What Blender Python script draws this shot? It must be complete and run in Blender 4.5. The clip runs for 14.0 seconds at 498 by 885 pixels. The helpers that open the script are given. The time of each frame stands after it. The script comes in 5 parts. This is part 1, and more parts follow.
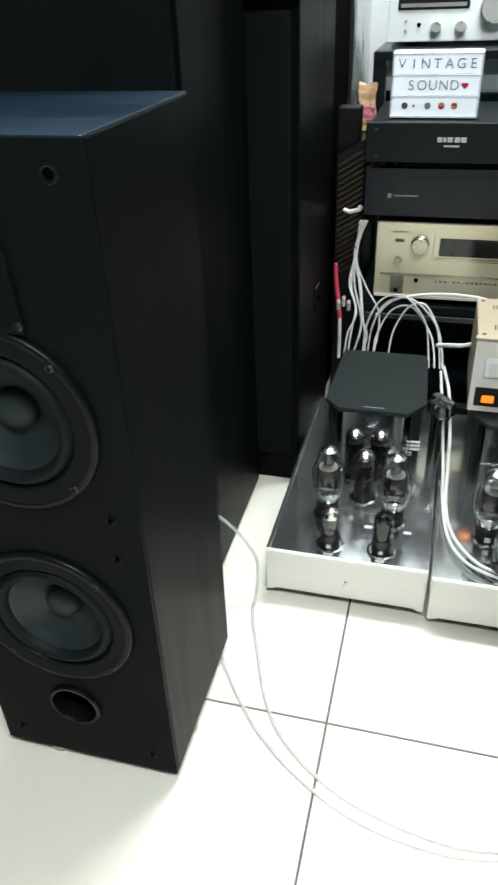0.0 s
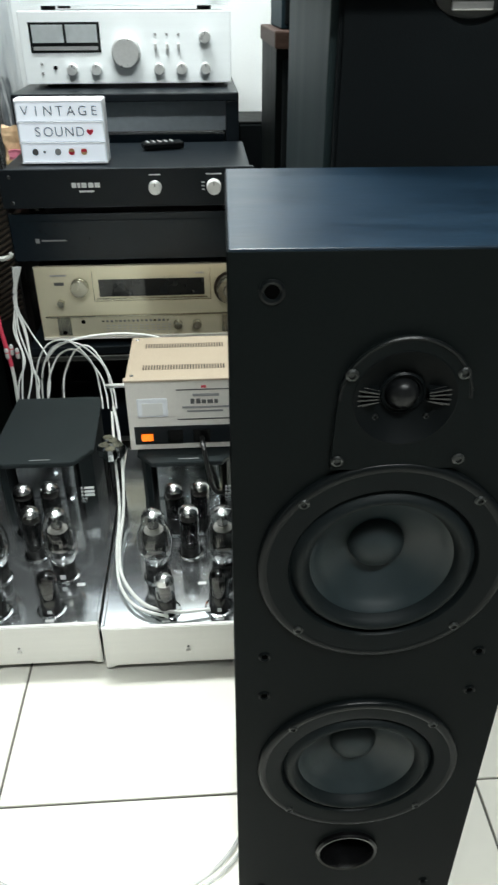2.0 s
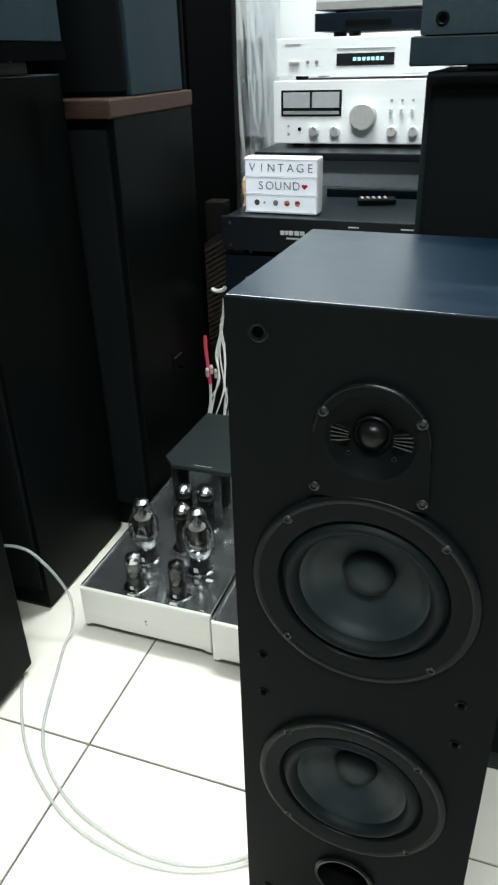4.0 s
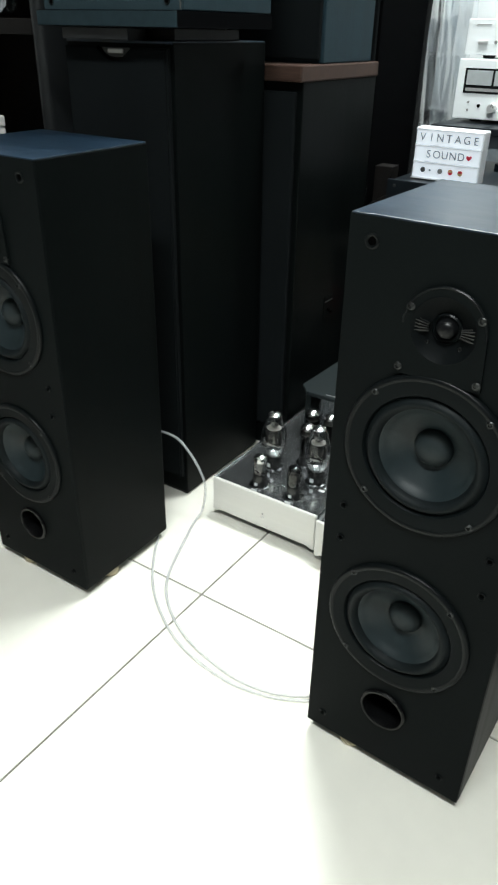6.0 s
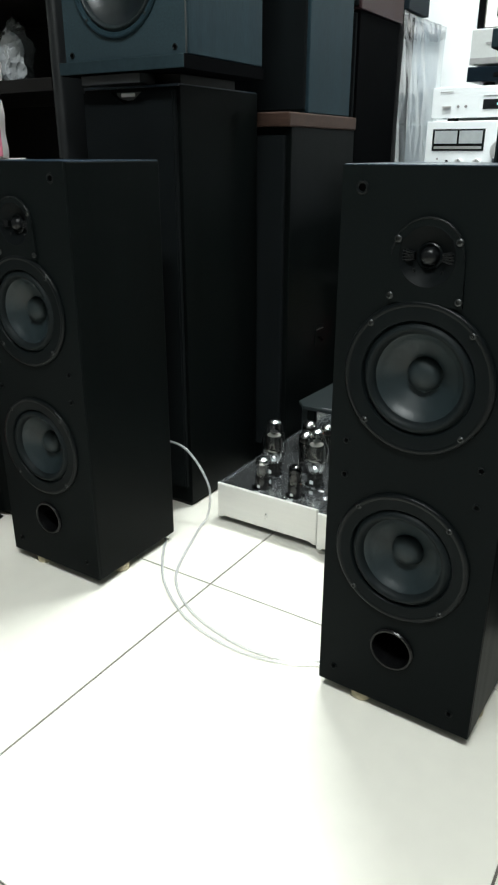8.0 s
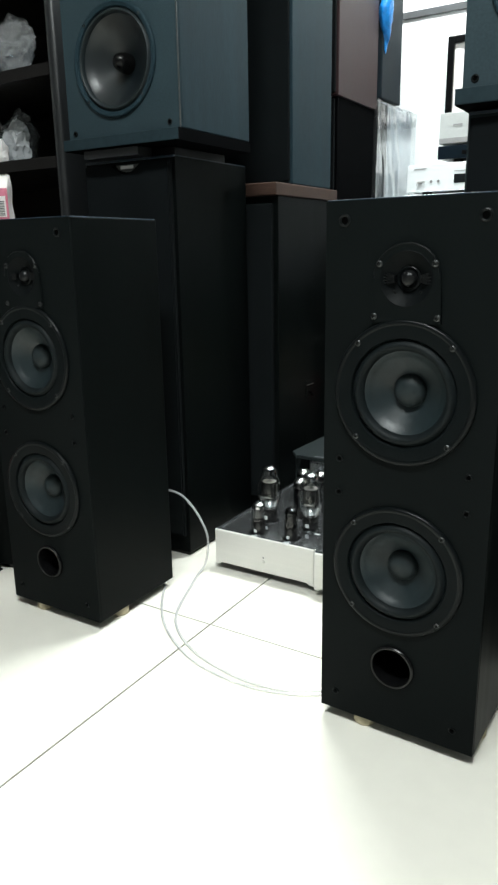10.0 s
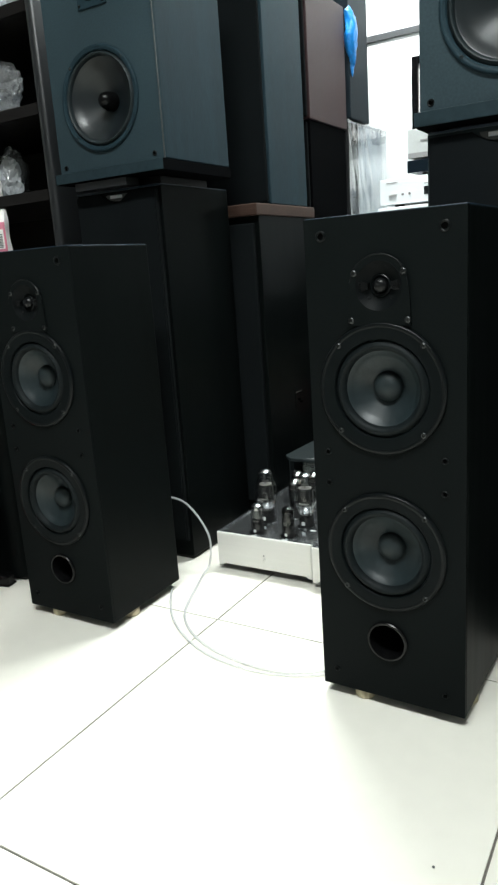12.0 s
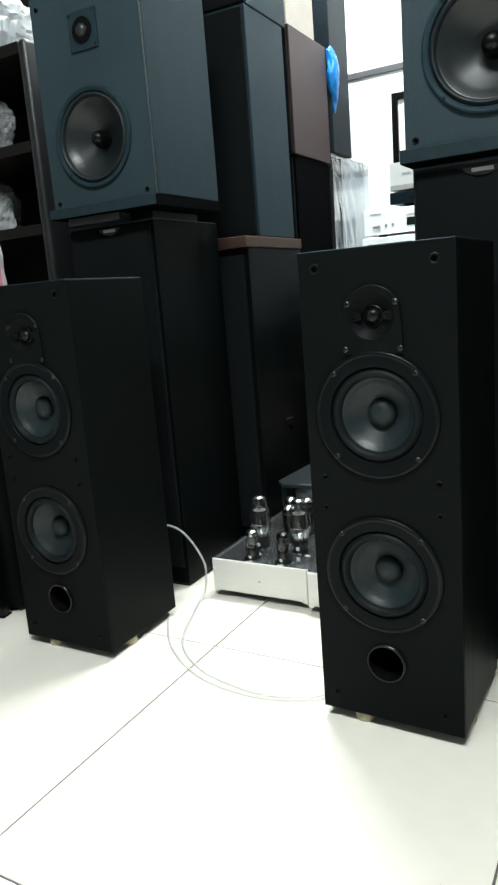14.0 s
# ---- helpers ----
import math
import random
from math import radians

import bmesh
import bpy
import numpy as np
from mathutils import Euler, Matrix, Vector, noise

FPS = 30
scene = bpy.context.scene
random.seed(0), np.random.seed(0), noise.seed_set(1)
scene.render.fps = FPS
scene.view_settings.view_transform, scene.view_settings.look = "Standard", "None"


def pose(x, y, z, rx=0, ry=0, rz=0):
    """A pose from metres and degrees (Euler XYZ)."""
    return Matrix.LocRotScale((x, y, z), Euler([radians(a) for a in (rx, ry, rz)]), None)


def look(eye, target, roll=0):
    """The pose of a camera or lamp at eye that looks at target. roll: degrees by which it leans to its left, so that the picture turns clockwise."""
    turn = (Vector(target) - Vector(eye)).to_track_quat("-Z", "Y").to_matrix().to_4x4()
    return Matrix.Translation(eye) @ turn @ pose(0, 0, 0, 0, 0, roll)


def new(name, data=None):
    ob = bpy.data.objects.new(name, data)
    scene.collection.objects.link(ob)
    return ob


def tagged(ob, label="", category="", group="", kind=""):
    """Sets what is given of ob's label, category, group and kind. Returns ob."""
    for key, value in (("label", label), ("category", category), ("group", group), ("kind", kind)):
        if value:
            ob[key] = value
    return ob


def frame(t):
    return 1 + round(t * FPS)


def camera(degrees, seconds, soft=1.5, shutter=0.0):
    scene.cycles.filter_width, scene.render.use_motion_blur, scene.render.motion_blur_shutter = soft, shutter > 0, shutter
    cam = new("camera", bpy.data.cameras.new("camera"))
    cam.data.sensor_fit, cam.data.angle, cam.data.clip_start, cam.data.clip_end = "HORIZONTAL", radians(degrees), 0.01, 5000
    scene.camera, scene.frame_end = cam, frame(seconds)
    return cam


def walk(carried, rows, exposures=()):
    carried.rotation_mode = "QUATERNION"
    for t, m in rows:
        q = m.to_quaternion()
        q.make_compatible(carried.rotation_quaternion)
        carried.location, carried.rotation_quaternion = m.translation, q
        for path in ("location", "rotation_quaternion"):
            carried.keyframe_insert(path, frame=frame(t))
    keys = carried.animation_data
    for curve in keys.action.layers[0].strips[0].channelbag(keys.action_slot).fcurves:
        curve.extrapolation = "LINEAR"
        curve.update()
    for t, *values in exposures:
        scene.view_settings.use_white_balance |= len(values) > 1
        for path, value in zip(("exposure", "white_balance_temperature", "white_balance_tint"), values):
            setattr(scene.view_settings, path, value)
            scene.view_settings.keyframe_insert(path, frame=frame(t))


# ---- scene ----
cam = camera(38.5, 14.0, soft=2.3, shutter=0.25)

PATH = [
    (0, (0.076, -0.577, 0.811), (-0.384, 1.037, -0.277), -2.4),
    (0.5, (0.14, -0.569, 0.824), (-0.19, 1.088, -0.246), -1.5),
    (1, (0.2, -0.556, 0.854), (0.016, 1.125, -0.213), 0.3),
    (1.5, (0.243, -0.543, 0.867), (0.195, 1.17, -0.164), 0.5),
    (2, (0.282, -0.523, 0.849), (0.384, 1.167, -0.216), -0.2),
    (2.5, (0.324, -0.484, 0.835), (0.468, 1.173, -0.275), -0.4),
    (3, (0.381, -0.507, 0.839), (0.286, 1.232, -0.143), -2.2),
    (3.5, (0.451, -0.585, 0.87), (-0.038, 1.128, -0.04), -4.0),
    (4, (0.472, -0.58, 0.873), (-0.129, 1.073, -0.079), -1.7),
    (4.2, (0.473, -0.583, 0.869), (-0.189, 1.068, -0.046), -2.0),
    (6.3, (0.621, -0.812, 0.877), (-0.389, 0.601, -0.115), 0.0),
    (6.5, (0.635, -0.845, 0.842), (-0.421, 0.555, -0.120), -1.1),
    (7, (0.673, -0.89, 0.797), (-0.437, 0.501, -0.115), -1.5),
    (7.5, (0.674, -0.907, 0.779), (-0.403, 0.557, -0.056), -1.2),
    (8, (0.665, -0.912, 0.74), (-0.33, 0.651, -0.012), 0.1),
    (8.2, (0.654, -0.919, 0.728), (-0.341, 0.645, -0.022), 0.8),
    (10.3, (0.718, -0.993, 0.67), (-0.281, 0.666, 0.169), -1.8),
    (10.5, (0.732, -1.007, 0.671), (-0.234, 0.664, 0.146), -1.9),
    (11, (0.739, -1.032, 0.669), (-0.252, 0.622, 0.139), -3.1),
    (11.5, (0.746, -1.046, 0.672), (-0.253, 0.614, 0.175), -3.1),
    (12, (0.742, -1.058, 0.671), (-0.264, 0.604, 0.195), -4.0),
    (12.5, (0.733, -1.072, 0.671), (-0.237, 0.61, 0.194), -4.2),
    (13, (0.728, -1.074, 0.672), (-0.248, 0.608, 0.205), -4.7),
    (13.5, (0.732, -1.079, 0.674), (-0.246, 0.608, 0.232), -4.6),
    (14, (0.736, -1.087, 0.678), (-0.236, 0.613, 0.272), -4.6),
]
walk(cam, [(t, look(eye, target, roll)) for t, eye, target, roll in PATH],
     exposures=((0.0, 0.08), (1.2, 0.06), (2.4, -0.22), (4.2, -0.18), (6.5, -0.06), (8.2, -0.08), (10.3, 0.08), (14.0, 0.12)))

# ---- world and light ----
W = bpy.data.worlds.new("world")
scene.world = W
W.use_nodes = True
W.node_tree.nodes["Background"].inputs[0].default_value = (0.85, 0.93, 1.0, 1)
W.node_tree.nodes["Background"].inputs[1].default_value = 0.02


def area(name, eye, target, sx, sy, watts, color):
    d = bpy.data.lights.new(name, "AREA")
    d.shape, d.size, d.size_y, d.energy, d.color = "RECTANGLE", sx, sy, watts, color
    ob = new(name, d)
    ob.matrix_world = look(eye, target)
    return ob


COOL = (0.935, 1.0, 0.985)
LAMP_A = (-0.08, 0.80, 2.60)
LAMP_B = (0.66, -1.15, 2.60)
area("lamp_light", (LAMP_A[0], LAMP_A[1], LAMP_A[2] - 0.055), (LAMP_A[0], LAMP_A[1], 0), 1.15, 0.26, 101, COOL)
area("lamp_light", (LAMP_B[0], LAMP_B[1], LAMP_B[2] - 0.055), (LAMP_B[0], LAMP_B[1], 0), 1.15, 0.26, 61, COOL)


# ---- materials ----
def mat(name, base, rough=0.5, metal=0.0, var=0.12, scale=8.0, fine=60.0, bump=0.0, stretch=(1, 1, 1), spec=0.5, coat=0.0,
        rvar=0.08, random_tint=0.0, emit=None, power=0.0, dist=0.001):
    m = bpy.data.materials.new(name)
    m.use_nodes = True
    nt = m.node_tree
    b = nt.nodes["Principled BSDF"]
    tc = nt.nodes.new("ShaderNodeTexCoord")
    mp = nt.nodes.new("ShaderNodeMapping")
    mp.inputs["Scale"].default_value = stretch
    nt.links.new(tc.outputs["Object"], mp.inputs["Vector"])
    n1 = nt.nodes.new("ShaderNodeTexNoise")
    n1.inputs["Scale"].default_value, n1.inputs["Detail"].default_value = scale, 4
    n2 = nt.nodes.new("ShaderNodeTexNoise")
    n2.inputs["Scale"].default_value, n2.inputs["Detail"].default_value = fine, 3
    nt.links.new(mp.outputs[0], n1.inputs["Vector"])
    nt.links.new(mp.outputs[0], n2.inputs["Vector"])
    mixf = nt.nodes.new("ShaderNodeMath")
    mixf.operation = "ADD"
    nt.links.new(n1.outputs["Fac"], mixf.inputs[0])
    nt.links.new(n2.outputs["Fac"], mixf.inputs[1])
    ramp = nt.nodes.new("ShaderNodeMapRange")
    ramp.inputs["From Min"].default_value, ramp.inputs["From Max"].default_value = 0.6, 1.4
    ramp.inputs["To Min"].default_value, ramp.inputs["To Max"].default_value = 1 - var, 1 + var
    nt.links.new(mixf.outputs[0], ramp.inputs["Value"])
    mul = nt.nodes.new("ShaderNodeVectorMath")
    mul.operation = "SCALE"
    mul.inputs[0].default_value = base[:3]
    nt.links.new(ramp.outputs[0], mul.inputs["Scale"])
    out = mul.outputs[0]
    if random_tint:
        oi = nt.nodes.new("ShaderNodeObjectInfo")
        r2 = nt.nodes.new("ShaderNodeMapRange")
        r2.inputs["To Min"].default_value, r2.inputs["To Max"].default_value = 1 - random_tint, 1 + random_tint
        nt.links.new(oi.outputs["Random"], r2.inputs["Value"])
        m2 = nt.nodes.new("ShaderNodeVectorMath")
        m2.operation = "SCALE"
        nt.links.new(out, m2.inputs[0])
        nt.links.new(r2.outputs[0], m2.inputs["Scale"])
        out = m2.outputs[0]
    nt.links.new(out, b.inputs["Base Color"])
    rr = nt.nodes.new("ShaderNodeMapRange")
    rr.inputs["To Min"].default_value, rr.inputs["To Max"].default_value = max(0.02, rough - rvar), min(1, rough + rvar)
    nt.links.new(n1.outputs["Fac"], rr.inputs["Value"])
    nt.links.new(rr.outputs[0], b.inputs["Roughness"])
    b.inputs["Metallic"].default_value = metal
    b.inputs["Specular IOR Level"].default_value = spec
    b.inputs["Coat Weight"].default_value = coat
    b.inputs["Coat Roughness"].default_value = 0.08
    if bump:
        bn = nt.nodes.new("ShaderNodeBump")
        bn.inputs["Strength"].default_value, bn.inputs["Distance"].default_value = bump, dist
        nt.links.new(n2.outputs["Fac"], bn.inputs["Height"])
        nt.links.new(bn.outputs[0], b.inputs["Normal"])
    if emit:
        b.inputs["Emission Color"].default_value = (*emit, 1)
        b.inputs["Emission Strength"].default_value = power
    return m


def glass(name, color=(0.95, 0.97, 0.97), rough=0.03, gloss=1.0, milk=0.0):
    """Thin clear glass or film: see-through, with gloss that grows towards the rim, and some haze."""
    m = bpy.data.materials.new(name)
    m.use_nodes = True
    nt = m.node_tree
    nt.nodes.remove(nt.nodes["Principled BSDF"])
    out = nt.nodes["Material Output"]
    clear = nt.nodes.new("ShaderNodeBsdfTransparent")
    clear.inputs[0].default_value = (*color, 1)
    shine = nt.nodes.new("ShaderNodeBsdfGlossy")
    shine.inputs["Roughness"].default_value = rough
    face = nt.nodes.new("ShaderNodeLayerWeight")
    rim = nt.nodes.new("ShaderNodeMath")
    rim.operation, rim.inputs[1].default_value = "POWER", 3.0
    nt.links.new(face.outputs["Facing"], rim.inputs[0])
    amount = nt.nodes.new("ShaderNodeMath")
    amount.operation, amount.use_clamp = "MULTIPLY_ADD", True
    amount.inputs[1].default_value, amount.inputs[2].default_value = 0.7 * gloss, 0.045 * gloss
    nt.links.new(rim.outputs[0], amount.inputs[0])
    mix = nt.nodes.new("ShaderNodeMixShader")
    nt.links.new(amount.outputs[0], mix.inputs[0])
    nt.links.new(clear.outputs[0], mix.inputs[1])
    nt.links.new(shine.outputs[0], mix.inputs[2])
    last = mix.outputs[0]
    if milk:
        haze = nt.nodes.new("ShaderNodeBsdfDiffuse")
        haze.inputs[0].default_value = (0.85, 0.88, 0.9, 1)
        mix2 = nt.nodes.new("ShaderNodeMixShader")
        mix2.inputs[0].default_value = milk
        nt.links.new(last, mix2.inputs[1])
        nt.links.new(haze.outputs[0], mix2.inputs[2])
        last = mix2.outputs[0]
    nt.links.new(last, out.inputs[0])
    return m


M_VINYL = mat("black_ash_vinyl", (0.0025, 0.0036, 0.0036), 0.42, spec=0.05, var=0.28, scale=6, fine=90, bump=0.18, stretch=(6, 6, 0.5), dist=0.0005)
# Same black ash for the tops, with bluish reflected light put into the colour.
M_VINYL_SHEEN = mat("black_ash_vinyl_painted_sheen", (0.0060, 0.0185, 0.0350), 0.34, spec=0.6, var=0.45, scale=9, fine=90, bump=0.2, stretch=(0.9, 4, 4), dist=0.0005)
M_BAFFLE = mat("black_baffle_paint", (0.0044, 0.0059, 0.0060), 0.5, spec=0.04, var=0.25, scale=5, fine=300, bump=0.15, dist=0.0004)
M_BAFFLE2 = mat("grey_black_baffle", (0.0215, 0.0400, 0.0490), 0.6, spec=0.25, var=0.25, scale=5, fine=260, bump=0.2, dist=0.0005)
M_SIDE2 = mat("grey_black_vinyl", (0.0150, 0.0300, 0.0385), 0.5, spec=0.08, var=0.3, scale=5, fine=80, bump=0.3, stretch=(6, 6, 0.5), dist=0.0006)
M_PLAST = mat("black_plastic", (0.0035, 0.0036, 0.0038), 0.24, spec=0.22, var=0.2, scale=12, fine=120)
M_RUBBER = mat("black_rubber", (0.0052, 0.0078, 0.0086), 0.55, spec=0.12, var=0.2, scale=20, fine=160)
M_CONE = mat("polypropylene_cone", (0.0085, 0.0155, 0.0180), 0.42, spec=0.38, var=0.15, scale=9, fine=90)
M_CAP = mat("dust_cap_rubber", (0.0105, 0.0165, 0.0185), 0.5, spec=0.28, var=0.15, scale=14, fine=120)
M_CONE2 = mat("glossy_cone", (0.0062, 0.0098, 0.0115), 0.33, spec=0.5, var=0.15, scale=9, fine=90)
M_SCREW = mat("zinc_screw", (0.16, 0.16, 0.155), 0.35, metal=1, var=0.2, scale=80, fine=400)
M_RING = mat("satin_black_basket", (0.0043, 0.0060, 0.0064), 0.36, spec=0.05, var=0.15)
M_SCREWD = mat("blackened_screw", (0.055, 0.058, 0.058), 0.4, metal=1, var=0.2, scale=80, fine=400)
M_GREYSTEEL = mat("blue_grey_sheet_steel", (0.36, 0.41, 0.45), 0.5, var=0.1, scale=5, fine=80)
M_HOLE = mat("socket_black", (0.0015, 0.0015, 0.0015), 0.9, spec=0.0, var=0.1)
M_CREAM = mat("cream_foot", (0.46, 0.40, 0.27), 0.6, var=0.12, scale=30, fine=200)
M_CLOTH = mat("black_grille_cloth", (0.0048, 0.0064, 0.0072), 0.95, spec=0.1, var=0.3, scale=10, fine=900, bump=0.5, dist=0.0004)
M_BADGE = mat("silver_badge", (0.6, 0.6, 0.6), 0.3, metal=1, var=0.1)
M_WOOD = mat("walnut_slab", (0.052, 0.031, 0.024), 0.5, spec=0.15, var=0.35, scale=6, fine=50, bump=0.2, stretch=(1, 9, 9))
M_BROWN = mat("dark_brown_veneer", (0.034, 0.018, 0.019), 0.42, spec=0.15, var=0.25, scale=5, fine=60, bump=0.15, stretch=(7, 7, 0.6))
M_CHROME = mat("polished_chassis", (0.62, 0.64, 0.65), 0.14, metal=1, var=0.1, scale=14, fine=90, rvar=0.06)
M_DARKMIRROR = mat("dark_polished_plate", (0.68, 0.71, 0.73), 0.13, metal=0.95, var=0.18, scale=10, fine=70, rvar=0.06)
M_ALU = mat("brushed_aluminium", (0.74, 0.73, 0.70), 0.42, metal=0.25, var=0.06, scale=4, fine=200, bump=0.08, stretch=(0.3, 20, 20), dist=0.0003)
M_SILVER = mat("silver_faceplate", (0.88, 0.92, 0.93), 0.42, metal=0.0, var=0.04, scale=4, fine=220, bump=0.06, stretch=(0.3, 20, 20), dist=0.0003)
M_CHAMP = mat("champagne_faceplate", (0.80, 0.74, 0.56), 0.27, metal=0.5, rvar=0.012, var=0.02, scale=4, fine=220, bump=0.015, stretch=(0.3, 20, 20), dist=0.0003)
M_KNOB = mat("turned_aluminium_knob", (0.74, 0.75, 0.74), 0.30, metal=0.6, var=0.08, scale=30, fine=200)
M_KNOBCH = mat("champagne_knob", (0.50, 0.48, 0.40), 0.22, metal=0.9, var=0.08, scale=30, fine=200)
M_HOOD = mat("charcoal_powder_coat", (0.011, 0.016, 0.017), 0.55, spec=0.25, var=0.15, scale=9, fine=500, bump=0.3, dist=0.0004)
M_STEELBLK = mat("black_painted_steel", (0.006, 0.009, 0.012), 0.35, spec=0.25, var=0.2, scale=7, fine=160, bump=0.08)
M_GLOSSBLK = mat("gloss_black_panel", (0.005, 0.010, 0.015), 0.25, spec=0.3, var=0.2, scale=7, fine=160)
M_DISPLAY = mat("dark_display", (0.012, 0.014, 0.015), 0.08, var=0.1)
M_VFD = mat("display_glow", (0.05, 0.1, 0.1), 0.3, emit=(0.5, 0.95, 1.0), power=1.5)
M_METER = mat("meter_face", (0.42, 0.45, 0.46), 0.3, var=0.08, scale=20, fine=80)
M_PSU = mat("beige_enamel", (0.40, 0.33, 0.245), 0.45, var=0.07, scale=8, fine=300, bump=0.1, dist=0.0003)
M_PSUFACE = mat("cream_faceplate", (0.70, 0.67, 0.62), 0.4, var=0.05, scale=8, fine=200)
M_ORANGE = mat("lit_orange_switch", (0.8, 0.14, 0.01), 0.3, emit=(1.0, 0.20, 0.01), power=1.3)
M_INK = mat("dark_print", (0.10, 0.10, 0.10), 0.6, var=0.1)
M_GREYINK = mat("grey_print", (0.28, 0.28, 0.28), 0.6, var=0.1)
M_WHITEINK = mat("white_print", (0.65, 0.66, 0.66), 0.5, var=0.05)
M_GLASS = glass("tube_glass", (0.97, 0.98, 0.98), 0.04, 1.8)
M_SMOKE = glass("smoked_tube_glass", (0.30, 0.30, 0.30), 0.05, 1.3)
M_BASE = mat("black_tube_base", (0.010, 0.010, 0.010), 0.25, var=0.15)
M_GETTER = mat("silver_getter", (0.76, 0.76, 0.76), 0.20, metal=1.0, var=0.1, scale=60, fine=200)
M_PLATE = mat("grey_anode_plate", (0.07, 0.07, 0.07), 0.3, metal=0.5, var=0.2, scale=40, fine=200)
M_MICA = mat("mica_disc", (0.30, 0.29, 0.27), 0.3, var=0.1)
M_CERAMIC = mat("white_ceramic", (0.7, 0.7, 0.68), 0.3, var=0.05)
M_CABLE = mat("clear_white_cable", (0.66, 0.67, 0.64), 0.35, var=0.1, scale=60, fine=300)
M_CABLEG = mat("grey_cable", (0.52, 0.53, 0.51), 0.4, var=0.15, scale=60, fine=300)
M_CABLEB = mat("black_cable", (0.012, 0.012, 0.012), 0.4, var=0.15)
M_RED = mat("red_sleeve", (0.58, 0.05, 0.09), 0.45, var=0.15, scale=40, fine=200)
M_LBOX = mat("white_lightbox_plastic", (0.78, 0.80, 0.83), 0.45, var=0.04, scale=20, fine=120)
M_LPANEL = mat("opal_letter_panel", (0.80, 0.84, 0.90), 0.4, var=0.03, scale=20, fine=120, emit=(0.80, 0.90, 1.0), power=0.45)
M_HEART = mat("red_heart_print", (0.62, 0.02, 0.05), 0.5, var=0.05)
M_YEL = mat("yellow_print", (0.55, 0.38, 0.18), 0.5, var=0.08)
M_PINK = mat("pink_print", (0.66, 0.20, 0.28), 0.55, var=0.15, scale=30, fine=150)
M_PAPER = mat("white_paper_bag", (0.84, 0.81, 0.79), 0.6, var=0.07, scale=12, fine=90, bump=0.3, dist=0.002)
M_FOAM = mat("white_foam", (0.76, 0.75, 0.72), 0.8, var=0.06, scale=30, fine=300, bump=0.3, dist=0.001)
M_BAGRED = mat("red_nonwoven_bag", (0.27, 0.017, 0.019), 0.7, var=0.22, scale=9, fine=240, bump=0.4, dist=0.001)
M_OLIVE = mat("olive_gilt_wood", (0.135, 0.120, 0.050), 0.55, var=0.3, scale=14, fine=90, bump=0.25, stretch=(1, 1, 0.3))
M_DARKPIC = mat("dark_picture", (0.016, 0.017, 0.015), 0.6, spec=0.2, var=0.5, scale=4, fine=20)
M_GREYSHEET = mat("grey_felt_sheet", (0.16, 0.165, 0.16), 0.85, var=0.12, scale=12, fine=400, bump=0.4, dist=0.001)
M_SHELF = mat("black_brown_shelf", (0.0055, 0.0045, 0.0042), 0.42, spec=0.25, var=0.25, scale=6, fine=70, bump=0.15, stretch=(7, 7, 0.6))
M_FILM = glass("clear_plastic_film", (0.95, 0.97, 0.98), 0.15, 1.9, 0.03)
M_BAGFILM = glass("thin_bag_film", (0.93, 0.95, 0.96), 0.10, 2.0, 0.03)
M_GREYPANEL = mat("pale_grey_panel", (0.46, 0.51, 0.56), 0.45, var=0.2, scale=5, fine=80)
M_BLUE = mat("blue_plastic_bag", (0.004, 0.17, 0.50), 0.35, var=0.35, scale=20, fine=90, bump=0.5, dist=0.004)
M_SLATE = mat("slate_blue_panel", (0.0095, 0.0155, 0.0205), 0.5, spec=0.1, var=0.2, scale=5, fine=80)
M_BEIGE = mat("beige_carton", (0.42, 0.38, 0.33), 0.7, var=0.1, scale=10, fine=120, bump=0.15)
M_WALL = mat("white_wall_paint", (0.80, 0.82, 0.82), 0.7, var=0.03, scale=3, fine=220, bump=0.12, dist=0.0006)
M_TILE = mat("ivory_polished_tile", (0.80, 0.783, 0.705), 0.22, var=0.03, scale=2.5, fine=25, rvar=0.06, random_tint=0.015)
M_GROUT = mat("grey_grout", (0.13, 0.12, 0.105), 0.9, var=0.3, scale=25, fine=200)
M_WALLD = mat("unseen_dark_wall", (0.16, 0.16, 0.16), 0.6, var=0.06, scale=3, fine=220, bump=0.12, dist=0.0006)
M_CEIL = mat("ceiling_paint", (0.78, 0.78, 0.77), 0.8, var=0.03, scale=3, fine=150)
M_LAMPBODY = mat("lamp_housing", (0.75, 0.75, 0.75), 0.4, var=0.03)
M_DIFF = mat("lamp_diffuser", (0.8, 0.8, 0.8), 0.4, var=0.01, emit=(0.9, 0.97, 1.0), power=6)
M_BRONZE = mat("bronze_mesh", (0.035, 0.024, 0.016), 0.4, metal=0.5, var=0.3, scale=20, fine=150)
M_POST = mat("dark_grey_laminate", (0.013, 0.0145, 0.0155), 0.35, var=0.2, scale=5, fine=90, stretch=(6, 6, 0.5))
# Paler, greener vinyl: light on the tower's side is put into the colour.
M_TOWERSIDE = mat("lit_side_vinyl", (0.0150, 0.0250, 0.0265), 0.48, spec=0.2, var=0.12, scale=4, fine=90, bump=0.10, stretch=(5, 5, 0.6), dist=0.0005)
M_BAGGREY = glass("hazy_bag_film", (0.75, 0.77, 0.80), 0.14, 1.8, 0.16)
M_PLINTH = mat("grey_black_plinth", (0.0175, 0.0310, 0.0375), 0.55, spec=0.1, var=0.25, scale=6, fine=90, bump=0.2, dist=0.0005)
M_WAVE = mat("satin_black_waveguide", (0.0034, 0.0044, 0.0048), 0.45, spec=0.05, var=0.15)
